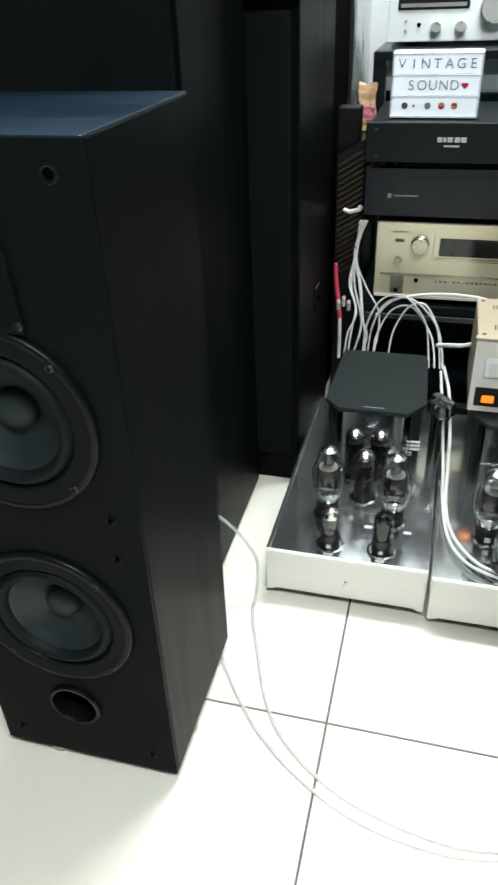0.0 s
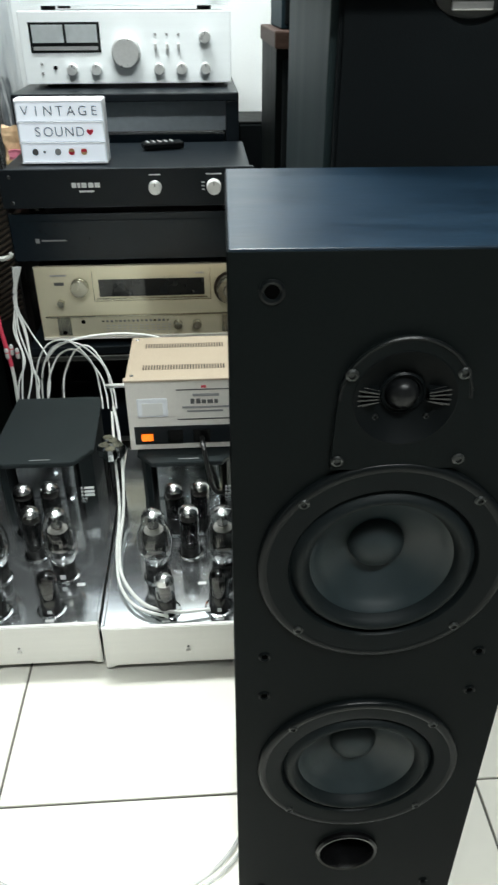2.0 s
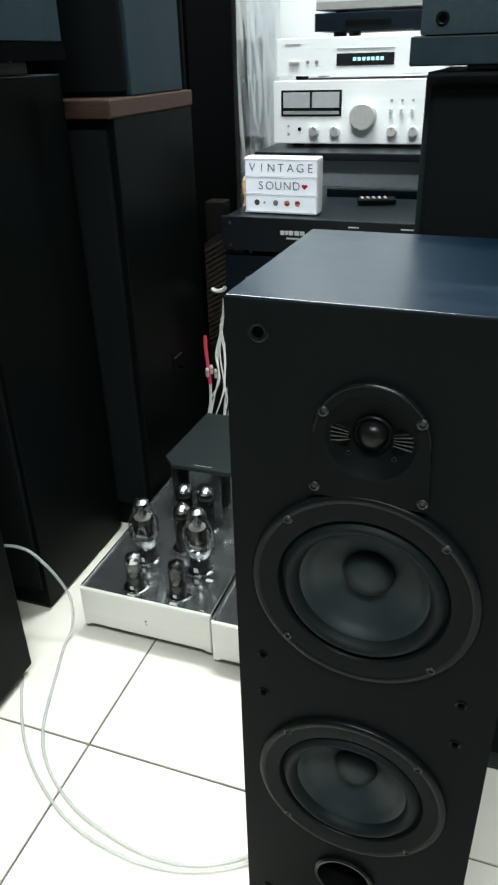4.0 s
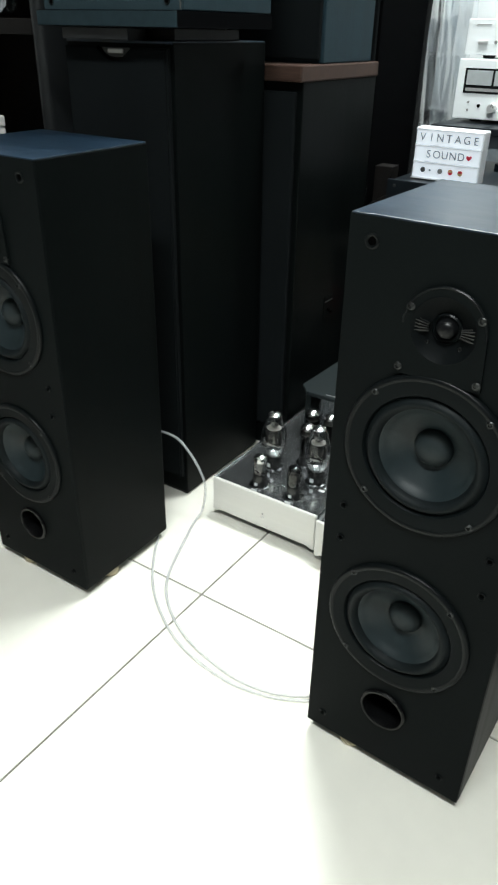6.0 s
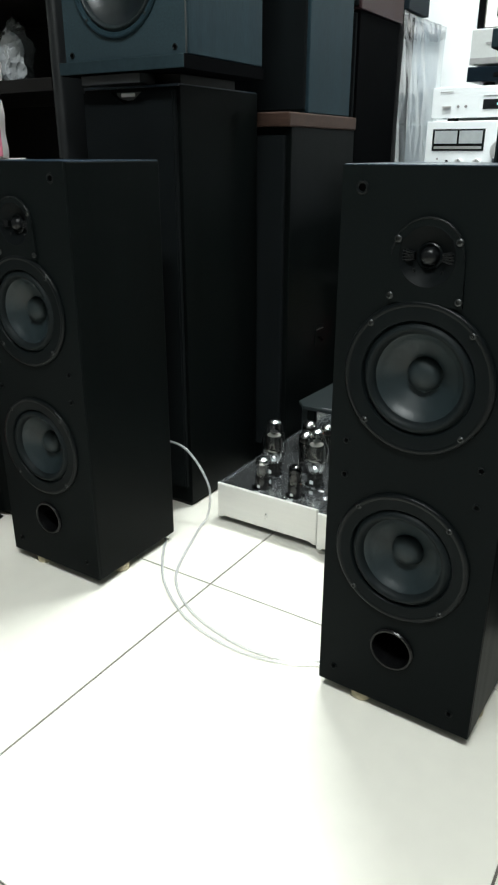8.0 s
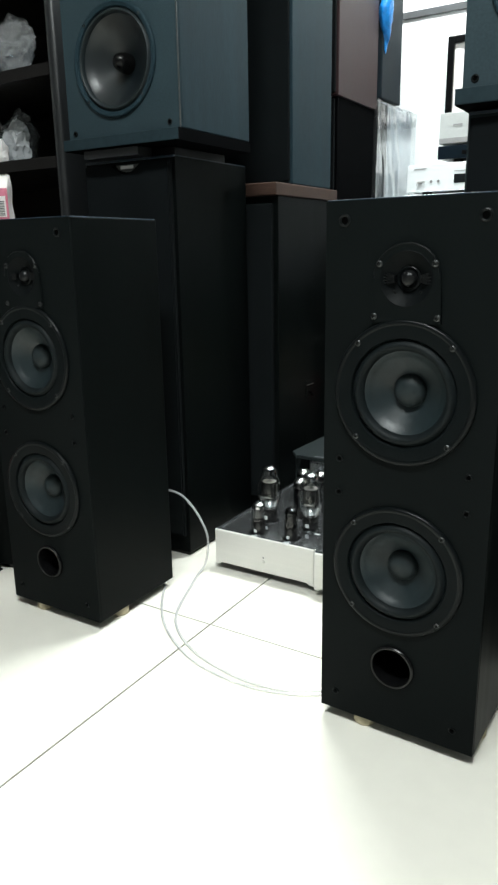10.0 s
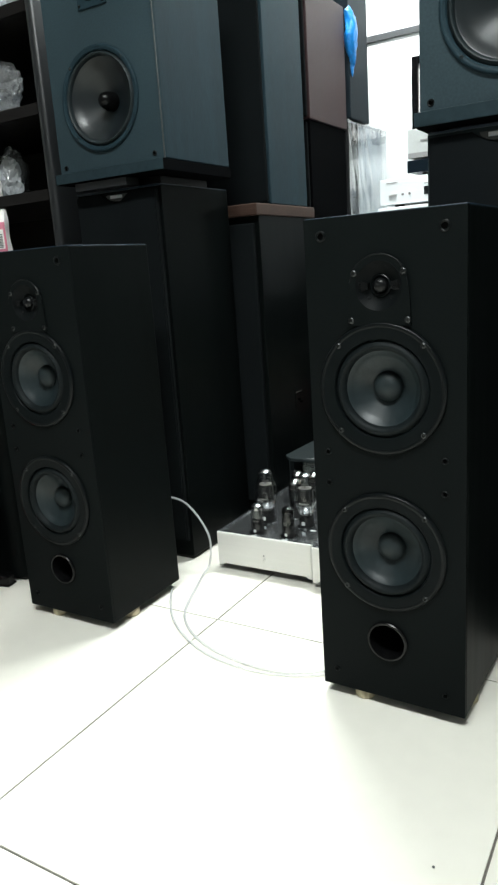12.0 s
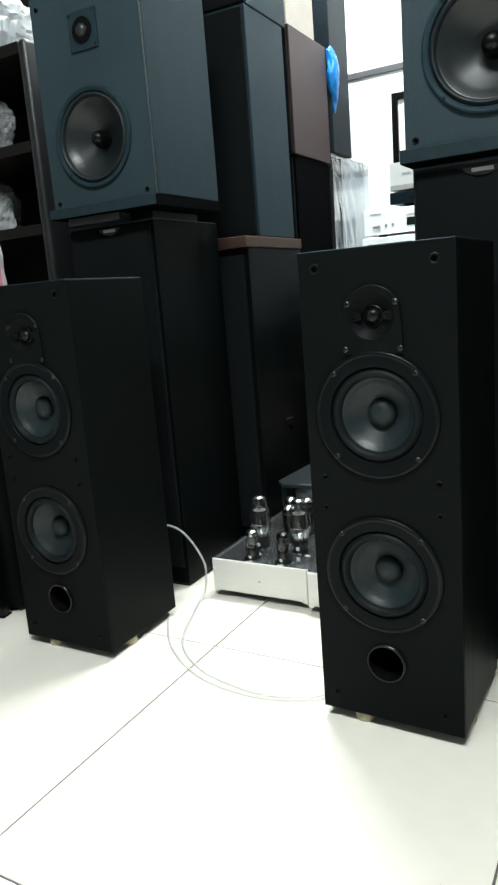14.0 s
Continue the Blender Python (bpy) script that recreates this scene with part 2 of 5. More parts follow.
M_DOME = mat("black_silk_dome", (0.0045, 0.005, 0.0055), 0.32, spec=0.22, var=0.15)
M_PEACH = mat("peach_wrapper", (0.62, 0.42, 0.25), 0.4, var=0.25, scale=40, fine=150, bump=0.3)
M_BADGEBG = mat("smoky_badge_plate", (0.068, 0.071, 0.068), 0.35, spec=0.3, var=0.15)
M_RIM = mat("semi_gloss_black_rim", (0.0034, 0.0046, 0.0050), 0.30, spec=0.14, var=0.15)
M_CLEARCABLE = glass("clear_cable_sleeve", (0.86, 0.85, 0.83), 0.15, 1.0, 0.30)
M_MATT = mat("matt_black_board", (0.0016, 0.0018, 0.0022), 0.9, spec=0.02, var=0.25, scale=5, fine=80)
M_PALEPINK = mat("pale_pink_print", (0.80, 0.60, 0.62), 0.55, var=0.10, scale=30, fine=150)
M_WEB = mat("grey_webbing", (0.10, 0.10, 0.095), 0.7, var=0.2, scale=20, fine=300, bump=0.3)
M_WHITEBAG = glass("milky_bag_film", (0.92, 0.94, 0.96), 0.12, 2.2, 0.34)
M_RIB = mat("glossy_black_rib", (0.004, 0.005, 0.0055), 0.22, spec=0.55, var=0.1)
M_LETTER = mat("letter_print", (0.21, 0.22, 0.24), 0.55, var=0.1)
M_UNIT = mat("off_white_enamel", (0.50, 0.52, 0.51), 0.4, var=0.05, scale=12, fine=150)
M_CARTON = mat("orange_carton", (0.72, 0.20, 0.03), 0.5, var=0.1)
M_SKIRT = mat("dark_strip", (0.06, 0.064, 0.068), 0.5, var=0.15)


# ---- building helpers ----
def part(name, bm, material, parent=None, label="", smooth=False):
    me = bpy.data.meshes.new(name)
    bmesh.ops.recalc_face_normals(bm, faces=bm.faces)
    bm.to_mesh(me)
    bm.free()
    for mm in material if isinstance(material, (list, tuple)) else [material]:
        me.materials.append(mm)
    if smooth:
        me.polygons.foreach_set("use_smooth", [True] * len(me.polygons))
        me.set_sharp_from_angle(angle=radians(35))
    ob = new(name, me)
    if parent:
        ob.parent = parent
    if label:
        ob["label"] = label
    return ob


def thing(name, x, y, z, label, category, rz=0, group="", kind=""):
    ob = new(name)
    ob.empty_display_size = 0.05
    ob.matrix_world = pose(x, y, z, 0, 0, rz)
    return tagged(ob, label, category, group, kind)


def box(x0, y0, z0, x1, y1, z1, bev=0.0, seg=2, bm=None):
    bm = bm or bmesh.new()
    m = Matrix.Translation(((x0 + x1) / 2, (y0 + y1) / 2, (z0 + z1) / 2)) @ Matrix.Diagonal((abs(x1 - x0), abs(y1 - y0), abs(z1 - z0), 1))
    r = bmesh.ops.create_cube(bm, size=1, matrix=m)
    if bev:
        es = list({e for v in r["verts"] for e in v.link_edges})
        bmesh.ops.bevel(bm, geom=es, offset=bev, segments=seg, affect="EDGES", profile=0.5)
    return bm


def lathe(profile, m=None, n=32, bm=None, caps=True):
    """A solid of revolution about local z from (radius, height) pairs; m puts it in place."""
    bm = bm or bmesh.new()
    m = m or Matrix()
    rings = []
    for r, h in profile:
        if r < 1e-6:
            rings.append([bm.verts.new(m @ Vector((0, 0, h)))])
        else:
            rings.append([bm.verts.new(m @ Vector((r * math.cos(2 * math.pi * k / n), r * math.sin(2 * math.pi * k / n), h))) for k in range(n)])
    for a, b in zip(rings, rings[1:]):
        for k in range(n):
            k2 = (k + 1) % n
            f = [a[k % len(a)], a[k2 % len(a)], b[k2 % len(b)], b[k % len(b)]]
            f = list(dict.fromkeys(f))
            if len(f) > 2:
                bm.faces.new(f)
    if caps:
        for ring in (rings[0], rings[-1]):
            if len(ring) > 2:
                bm.faces.new(ring)
    return bm


def front(x, y, z):
    """Local z turned to face -y, at a place."""
    return Matrix.Translation((x, y, z)) @ pose(0, 0, 0, 90, 0, 0)


def at(x, y, z):
    return Matrix.Translation((x, y, z))


def prism(points, z0, z1, m=None, bev=0.0, bm=None):
    """A flat outline of (x, y) raised from z0 to z1."""
    bm = bm or bmesh.new()
    m = m or Matrix()
    lo = [bm.verts.new(m @ Vector((x, y, z0))) for x, y in points]
    hi = [bm.verts.new(m @ Vector((x, y, z1))) for x, y in points]
    bm.faces.new(lo[::-1])
    top = bm.faces.new(hi)
    for k in range(len(points)):
        k2 = (k + 1) % len(points)
        bm.faces.new((lo[k], lo[k2], hi[k2], hi[k]))
    if bev:
        bmesh.ops.bevel(bm, geom=list(top.edges), offset=bev, segments=2, affect="EDGES")
    return bm


def spline(points, n=10):
    pts = [Vector(p) for p in points]
    pts = [2 * pts[0] - pts[1], *pts, 2 * pts[-1] - pts[-2]]
    out = []
    for a, b, c, d in zip(pts, pts[1:], pts[2:], pts[3:]):
        for k in range(n):
            t = k / n
            out.append(0.5 * (2 * b + (c - a) * t + (2 * a - 5 * b + 4 * c - d) * t * t + (3 * b - a - 3 * c + d) * t ** 3))
    out.append(pts[-2])
    return out


def hose(points, r, n=8, sub=10, bm=None):
    """A round cable along a smooth line."""
    bm = bm or bmesh.new()
    line = spline(points, sub)
    rings, up = [], Vector((0.13, 0.21, 0.97))
    for k, p in enumerate(line):
        d = (line[min(k + 1, len(line) - 1)] - line[max(k - 1, 0)]).normalized()
        u = d.cross(up)
        u = u.normalized() if u.length > 1e-4 else d.orthogonal().normalized()
        v = d.cross(u)
        rings.append([bm.verts.new(p + r * (math.cos(2 * math.pi * j / n) * u + math.sin(2 * math.pi * j / n) * v)) for j in range(n)])
    for a, b in zip(rings, rings[1:]):
        for j in range(n):
            bm.faces.new((a[j], a[(j + 1) % n], b[(j + 1) % n], b[j]))
    bm.faces.new(rings[0])
    bm.faces.new(rings[-1])
    return bm


def cable(name, points, r, material, label):
    return tagged(part(name, hose(points, r), material, smooth=True), label, "cable")


def lettering(text, size, m, material, parent, name="lettering", depth=0.0006):
    c = bpy.data.curves.new(name, "FONT")
    c.body, c.size, c.extrude, c.align_x, c.align_y = text, size, depth, "CENTER", "CENTER"
    tmp = new(name, c)
    dg = bpy.context.evaluated_depsgraph_get()
    me = bpy.data.meshes.new_from_object(tmp.evaluated_get(dg))
    bpy.data.objects.remove(tmp)
    me.materials.clear()
    me.materials.append(material)
    me.transform(m)
    ob = new(name, me)
    ob.parent = parent
    return ob


# ---- setting ----
X0, X1, Y0, Y1, H = -1.8, 2.4, -3.0, 1.60, 2.70
g = tagged(part("floor", box(X0, Y0, -0.12, X1, Y1, -0.0035), M_GROUT), "ivory polished floor tiles with thin grey joints", "floor", kind="structure")
tagged(part("wall_north", box(X0 - 0.12, Y1, -0.12, X1 + 0.12, Y1 + 0.12, H), M_WALL), "white painted wall behind the equipment", "wall", kind="structure")
# The next three walls are unseen; their dark grey keeps bounced light low.
tagged(part("wall_south", box(X0 - 0.12, Y0 - 0.12, -0.12, X1 + 0.12, Y0, H), M_WALLD), "plain unseen wall, dark grey to keep reflections low", "wall", kind="structure")
tagged(part("wall_west", box(X0 - 0.12, Y0, -0.12, X0, Y1, H), M_WALLD), "plain unseen wall, dark grey to keep reflections low", "wall", kind="structure")
tagged(part("wall_east", box(X1, Y0, -0.12, X1 + 0.12, Y1, H), M_WALLD), "plain unseen wall, dark grey to keep reflections low", "wall", kind="structure")
tagged(part("ceiling", box(X0 - 0.12, Y0 - 0.12, H, X1 + 0.12, Y1 + 0.12, H + 0.1), M_CEIL), "plain white ceiling", "ceiling", kind="structure")
tagged(part("trim", box(X0, Y1 - 0.008, 1.412, X1, Y1 + 0.002, 1.434, 0.002), M_SKIRT), "narrow dark strip along the white wall", "trim", kind="structure")

for k, (lx, ly, lz) in enumerate((LAMP_A, LAMP_B)):
    lamp = thing("ceiling_light", lx, ly, lz, "white ceiling light with opal diffuser, switched on", "ceiling light", group="ceiling lights")
    part("housing", box(-0.62, -0.16, 0.0, 0.62, 0.16, 0.10, 0.008), M_LAMPBODY, lamp)
    part("diffuser", box(-0.60, -0.14, -0.045, 0.60, 0.14, -0.001, 0.012), M_DIFF, lamp)


# ---- tower loudspeakers ----
def driver(parent, x, z, r_basket, r_sur, r_cone, r_cap, y=0.0, screws=0.0, bullet=False, name="woofer"):
    """A cone driver set in a baffle at y that faces -y; screws: how far they stand from its centre lines."""
    F = front(x, y, z)
    flange = [(r_basket, -0.004), (r_basket, 0.0030), (r_basket - 0.0030, 0.0052), (r_sur + 0.007, 0.0050), (r_sur + 0.0025, 0.0042), (r_sur + 0.0008, 0.0018), (r_sur, -0.010)]
    d = part(name, lathe(flange, F, 64, caps=False), M_SIDE2 if bullet else M_RING, parent, smooth=True)
    rim = [(r_basket + 0.0004, 0.0016), (r_basket + 0.0002, 0.0034), (r_basket - 0.0010, 0.0052), (r_basket - 0.0030, 0.0060), (r_basket - 0.0056, 0.0058), (r_basket - 0.0075, 0.0044)]
    part("rim", lathe(rim, F, 64, caps=False), M_SIDE2 if bullet else M_RIM, d, smooth=True)
    sw = r_sur - r_cone
    roll = [(r_sur + 0.001, -0.001)] + [(r_sur - sw * k / 10, -0.001 + 0.0068 * math.sin(math.pi * k / 10)) for k in range(1, 10)] + [(r_cone, -0.003)]
    part("surround", lathe(roll, F, 64, caps=False), M_CAP if bullet else M_RUBBER, d, smooth=True)
    dep = r_cone * (0.44 if bullet else 0.40)
    cone = [(r_cone + 0.001, -0.003), (r_cone * 0.97, -0.0045)]
    cone += [(r_cone + (r_cap - r_cone) * k / 6, -0.0045 - dep * (k / 6) ** 0.86) for k in range(1, 7)] + [(r_cap * 0.5, -0.006 - dep)]
    part("cone", lathe(cone, F, 64, caps=False), M_CONE2 if bullet else M_CONE, d, smooth=True)
    if bullet:
        cap = [(r_cap, -0.006 - dep), (r_cap, 0.006 - dep), (r_cap * 0.94, 0.015 - dep), (r_cap * 0.76, 0.025 - dep), (r_cap * 0.42, 0.032 - dep), (0, 0.034 - dep)]
    else:
        cap = [(r_cap * math.cos(a), -0.0045 - dep + r_cap * 0.66 * math.sin(a)) for a in [0.5 * math.pi * k / 8 for k in range(8)]] + [(0, -0.0045 - dep + r_cap * 0.66)]
    part("dust_cap", lathe(cap, F, 40, caps=False), M_PLAST if bullet else M_CAP, d, smooth=True)
    if screws:
        for sx in (-1, 1):
            for sz in (-1, 1):
                screw(d, x + sx * screws, z + sz * screws, y - 0.0050, 0.0030 if bullet else 0.0040)
    return d


def screw(parent, x, z, y, r=0.0042):
    F = front(x, y, z)
    s = part("screw", lathe([(r, -0.002), (r, 0.0008), (r * 0.7, 0.0019), (r * 0.52, 0.0020), (r * 0.45, 0.0004), (0, 0.0003)], F, 14, caps=False), M_SCREWD, parent, smooth=True)
    return s


def socket(parent, x, z, y, r=0.0062):
    F = front(x, y, z)
    s = part("grille_socket", lathe([(r, -0.001), (r, 0.0008), (r * 0.80, 0.0016), (r * 0.58, 0.0008), (r * 0.55, -0.001)], F, 20, caps=False), M_RIM, parent, smooth=True)
    part("socket_hole", lathe([(r * 0.58, 0.0002), (0, 0.0002)], F, 16, caps=False), M_HOLE, s)


def open_front(bm):
    bm.normal_update()
    bmesh.ops.delete(bm, geom=[f for f in bm.faces if f.normal.y < -0.9], context="FACES_ONLY")
    return bm


def pierced(x0, z0, x1, z1, t, holes):
    """A board facing -y from y 0 to t, with round openings (x, z, radius) through it."""
    bm = bmesh.new()
    edges = []

    def ring(points):
        vs = [bm.verts.new((px, 0, pz)) for px, pz in points]
        edges.extend(bm.edges.new((a, b)) for a, b in zip(vs, vs[1:] + vs[:1]))
    ring(((x0, z0), (x1, z0), (x1, z1), (x0, z1)))
    for hx, hz, r in holes:
        ring([(hx + r * math.cos(2 * math.pi * k / 48), hz + r * math.sin(2 * math.pi * k / 48)) for k in range(48)])
    bmesh.ops.triangle_fill(bm, edges=edges, use_beauty=True, use_dissolve=False)
    r = bmesh.ops.extrude_face_region(bm, geom=list(bm.faces))
    bmesh.ops.translate(bm, verts=[v for v in r["geom"] if isinstance(v, bmesh.types.BMVert)], vec=(0, t, 0))
    return bm


def plate(points, hole, t, m):
    """A flat outline with a round opening at its origin, raised to t."""
    bm = bmesh.new()
    edges = []
    for line in (points, [(hole * math.cos(2 * math.pi * k / 44), hole * math.sin(2 * math.pi * k / 44)) for k in range(44)]):
        vs = [bm.verts.new((px, pz, 0)) for px, pz in line]
        edges.extend(bm.edges.new((a, b)) for a, b in zip(vs, vs[1:] + vs[:1]))
    bmesh.ops.triangle_fill(bm, edges=edges, use_beauty=True, use_dissolve=False)
    r = bmesh.ops.extrude_face_region(bm, geom=list(bm.faces))
    bmesh.ops.translate(bm, verts=[v for v in r["geom"] if isinstance(v, bmesh.types.BMVert)], vec=(0, 0, t))
    bm.transform(m)
    return bm


def cabinet(parent, w, z0, z1, d, side, top, bev=0.0018, opened=False):
    """A box whose top panel has its grain along x; its vinyl has sheen painted in."""
    bm = box(-w / 2, 0.004, z0, w / 2, d, z1 - 0.0015, bev)
    c = part("cabinet", open_front(bm) if opened else bm, side, parent)
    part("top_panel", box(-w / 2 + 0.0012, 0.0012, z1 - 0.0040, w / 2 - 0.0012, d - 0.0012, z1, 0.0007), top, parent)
    return c


def tower_speaker(x, y, rz=0):
    s = thing("tower_speaker", x, y, 0, "black ash floorstanding loudspeaker with two bare woofers", "loudspeaker", rz, "pair of black tower loudspeakers")
    w, d, z0, z1 = 0.2255, 0.218, 0.0165, 0.7295
    cabinet(s, w, z0, z1, d, M_VINYL, M_VINYL_SHEEN, opened=True)
    cx, zt = -0.0035, 0.6358
    bm = pierced(-w / 2 + 0.0006, z0 + 0.0005, w / 2 - 0.0006, z1 - 0.0015, 0.012, ((cx, zt, 0.0325), (cx, 0.4965, 0.075), (cx, 0.2565, 0.074), (cx, 0.1140, 0.0275)))
    part("baffle", bm, M_BAFFLE, s)
    driver(s, cx, 0.4965, 0.0915, 0.0670, 0.0530, 0.0215, screws=0.0602)
    driver(s, cx, 0.2565, 0.0900, 0.0670, 0.0530, 0.0215, screws=0.0602)
    # tweeter plate: round above, straight below, cut where the woofer begins
    pts = [(0.0415 * math.cos(a), 0.0415 * math.sin(a)) for a in [math.pi * k / 24 for k in range(25)]]
    pts = [(0.0440, -0.052), (0.0425, -0.012)] + pts + [(-0.0425, -0.012), (-0.0440, -0.052)]
    tw = part("tweeter", plate(pts, 0.0330, 0.0046, front(cx, 0, zt)), M_BAFFLE, s, smooth=True)
    edge = [(px * 0.985, 0.0042, pz * 0.985) for px, pz in pts[2:-2]]
    part("rim", hose([(cx + px, -py, zt + pz) for px, py, pz in edge], 0.0013, 6, 2), M_RIM, tw, smooth=True)
    part("waveguide", lathe([(0.0335, 0.0046), (0.0325, 0.0050), (0.0312, 0.0040), (0.0240, -0.0010), (0.0165, -0.0050), (0.0135, -0.0060), (0.0128, -0.0038), (0.0116, -0.0036), (0.0106, -0.0060)], front(cx, 0, zt), 44, caps=False), M_WAVE, tw, smooth=True)
    part("dome", lathe([(0.0108, -0.0060), (0.0102, -0.0020), (0.0080, 0.0018), (0.0046, 0.0040), (0, 0.0046)], front(cx, 0, zt), 24, caps=False), M_DOME, tw, smooth=True)
    part("dome_ring", lathe([(0.0148, -0.0058), (0.0146, -0.0036), (0.0134, -0.0026), (0.0124, -0.0038)], front(cx, 0, zt), 32, caps=False), M_RIM, tw, smooth=True)
    for sx in (-1, 1):
        screw(tw, cx + sx * 0.0345, zt + 0.0175, -0.0046)
        screw(tw, cx + sx * 0.0398, zt - 0.0450, -0.0046)
        screw(tw, cx + sx * 0.0165, zt - 0.0160, 0.0026, 0.0022)
        for k in range(9):
            a = radians(-14 + 3.5 * k)
            part("waveguide_rib", prism([(0.0160, -0.0004), (0.0312, -0.0006), (0.0312, 0.0006), (0.0160, 0.0004)], -0.0052, 0.0008 + 0.0020 * (k % 2),
                 front(cx, 0, zt) @ Matrix.Rotation(a if sx > 0 else math.pi - a, 4, "Z")), M_RIB, tw)
    port = part("port", lathe([(0.0315, 0.0), (0.0315, 0.0035), (0.0300, 0.0055), (0.0275, 0.0050), (0.0262, 0.0015), (0.0255, -0.012), (0.0255, -0.09)], front(cx, 0, 0.114), 40, caps=False), M_PLAST, s, smooth=True)
    part("port_tube", lathe([(0.0256, -0.088), (0, -0.088)], front(cx, 0, 0.114), 40, caps=False), M_HOLE, port)
    for sx in (-1, 1):
        socket(s, sx * 0.0855 - 0.0015, 0.7050, 0.0, 0.0078)
        for hz in (0.4015, 0.3545):
            socket(s, sx * 0.0862 - 0.0025, hz, 0.0, 0.0050)
        socket(s, sx * 0.0862 - 0.0025, 0.0465, 0.0, 0.0050)
    for fx, fy in ((-0.050, 0.020), (0.095, 0.074), (-0.095, 0.120), (0.060, d - 0.035)):
        part("foot", lathe([(0.0150, 0.0), (0.0165, 0.002), (0.0165, 0.0145), (0.0150, 0.0167)], at(fx, fy, 0), 20), M_CREAM, s, "cream plastic foot", smooth=True)
    return s


tower_speaker(0.4060, -0.1365, -1.6)
tower_speaker(-0.2720, -0.1215)


def grille_tower(x, y, w, d, h, side, name="grille_tower", badge=True, label=""):
    s = thing(name, x, y, 0, label or "black floorstanding loudspeaker with dark grille and silver badge", "loudspeaker", 0, "towers behind")
    cabinet(s, w, 0.008, h, d, side, M_VINYL_SHEEN)
    part("plinth", box(-w / 2 + 0.006, 0.008, 0, w / 2 - 0.006, d - 0.006, 0.008), M_PLAST, s)
    gz0, gz1 = 0.05, h - 0.010
    # grille with a scooped notch at its top edge
    n = 18
    outline = [(-w / 2 + 0.006, gz0), (w / 2 - 0.006, gz0), (w / 2 - 0.006, gz1)]
    outline += [(0.040 - 0.080 * k / n, gz1 - 0.020 * math.sin(math.pi * k / n)) for k in range(n + 1)] if badge else []
    outline += [(-w / 2 + 0.006, gz1)]
    part("grille", prism([(px, pz) for px, pz in outline], 0.001, 0.012, front(0, 0.003, 0), 0.003), M_CLOTH, s)
    if badge:
        part("badge", prism([(0.030 * math.cos(a) * (1 if math.sin(a) < 0 else 1), -0.014 * abs(math.sin(a)) + 0.0) for a in [math.pi * k / 12 for k in range(13)]], 0.0005, 0.004, front(0, 0.003, gz1 - 0.001)), M_BADGEBG, s)
        part("badge_mark", box(-0.017, -0.0035, gz1 - 0.0095, 0.017, -0.0015, gz1 - 0.0025, 0.001), M_BADGE, s, "plain silver mark")
    return s


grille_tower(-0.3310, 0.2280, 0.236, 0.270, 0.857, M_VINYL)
# Same cabinet as its twin, with the lit side painted in.
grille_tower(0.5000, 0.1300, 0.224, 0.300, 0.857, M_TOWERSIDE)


def round_tower(x, y, w, d, h):
    """A tower whose front edges are strongly rounded."""
    s = thing("rounded_tower", x, y, 0, "plain black tower loudspeaker with rounded front edges", "loudspeaker", 0, "rounded towers")
    r = 0.045
    pts = [(-w / 2, d), (-w / 2, r)] + [(-w / 2 + r - r * math.cos(a), r - r * math.sin(a)) for a in [0.5 * math.pi * k / 8 for k in range(1, 9)]]
    pts += [(w / 2 - r + r * math.sin(a), r - r * math.cos(a)) for a in [0.5 * math.pi * k / 8 for k in range(9)]] + [(w / 2, d)]
    part("cabinet", prism(pts, 0.010, h, bev=0.004), M_VINYL, s, smooth=True)
    part("plinth", box(-w / 2 + 0.012, 0.016, 0.0, w / 2 - 0.012, d - 0.01, 0.010), M_PLAST, s)
    return s


round_tower(0.775, 0.050, 0.20, 0.28, 0.90)
round_tower(-0.615, -0.030, 0.21, 0.24, 0.690)


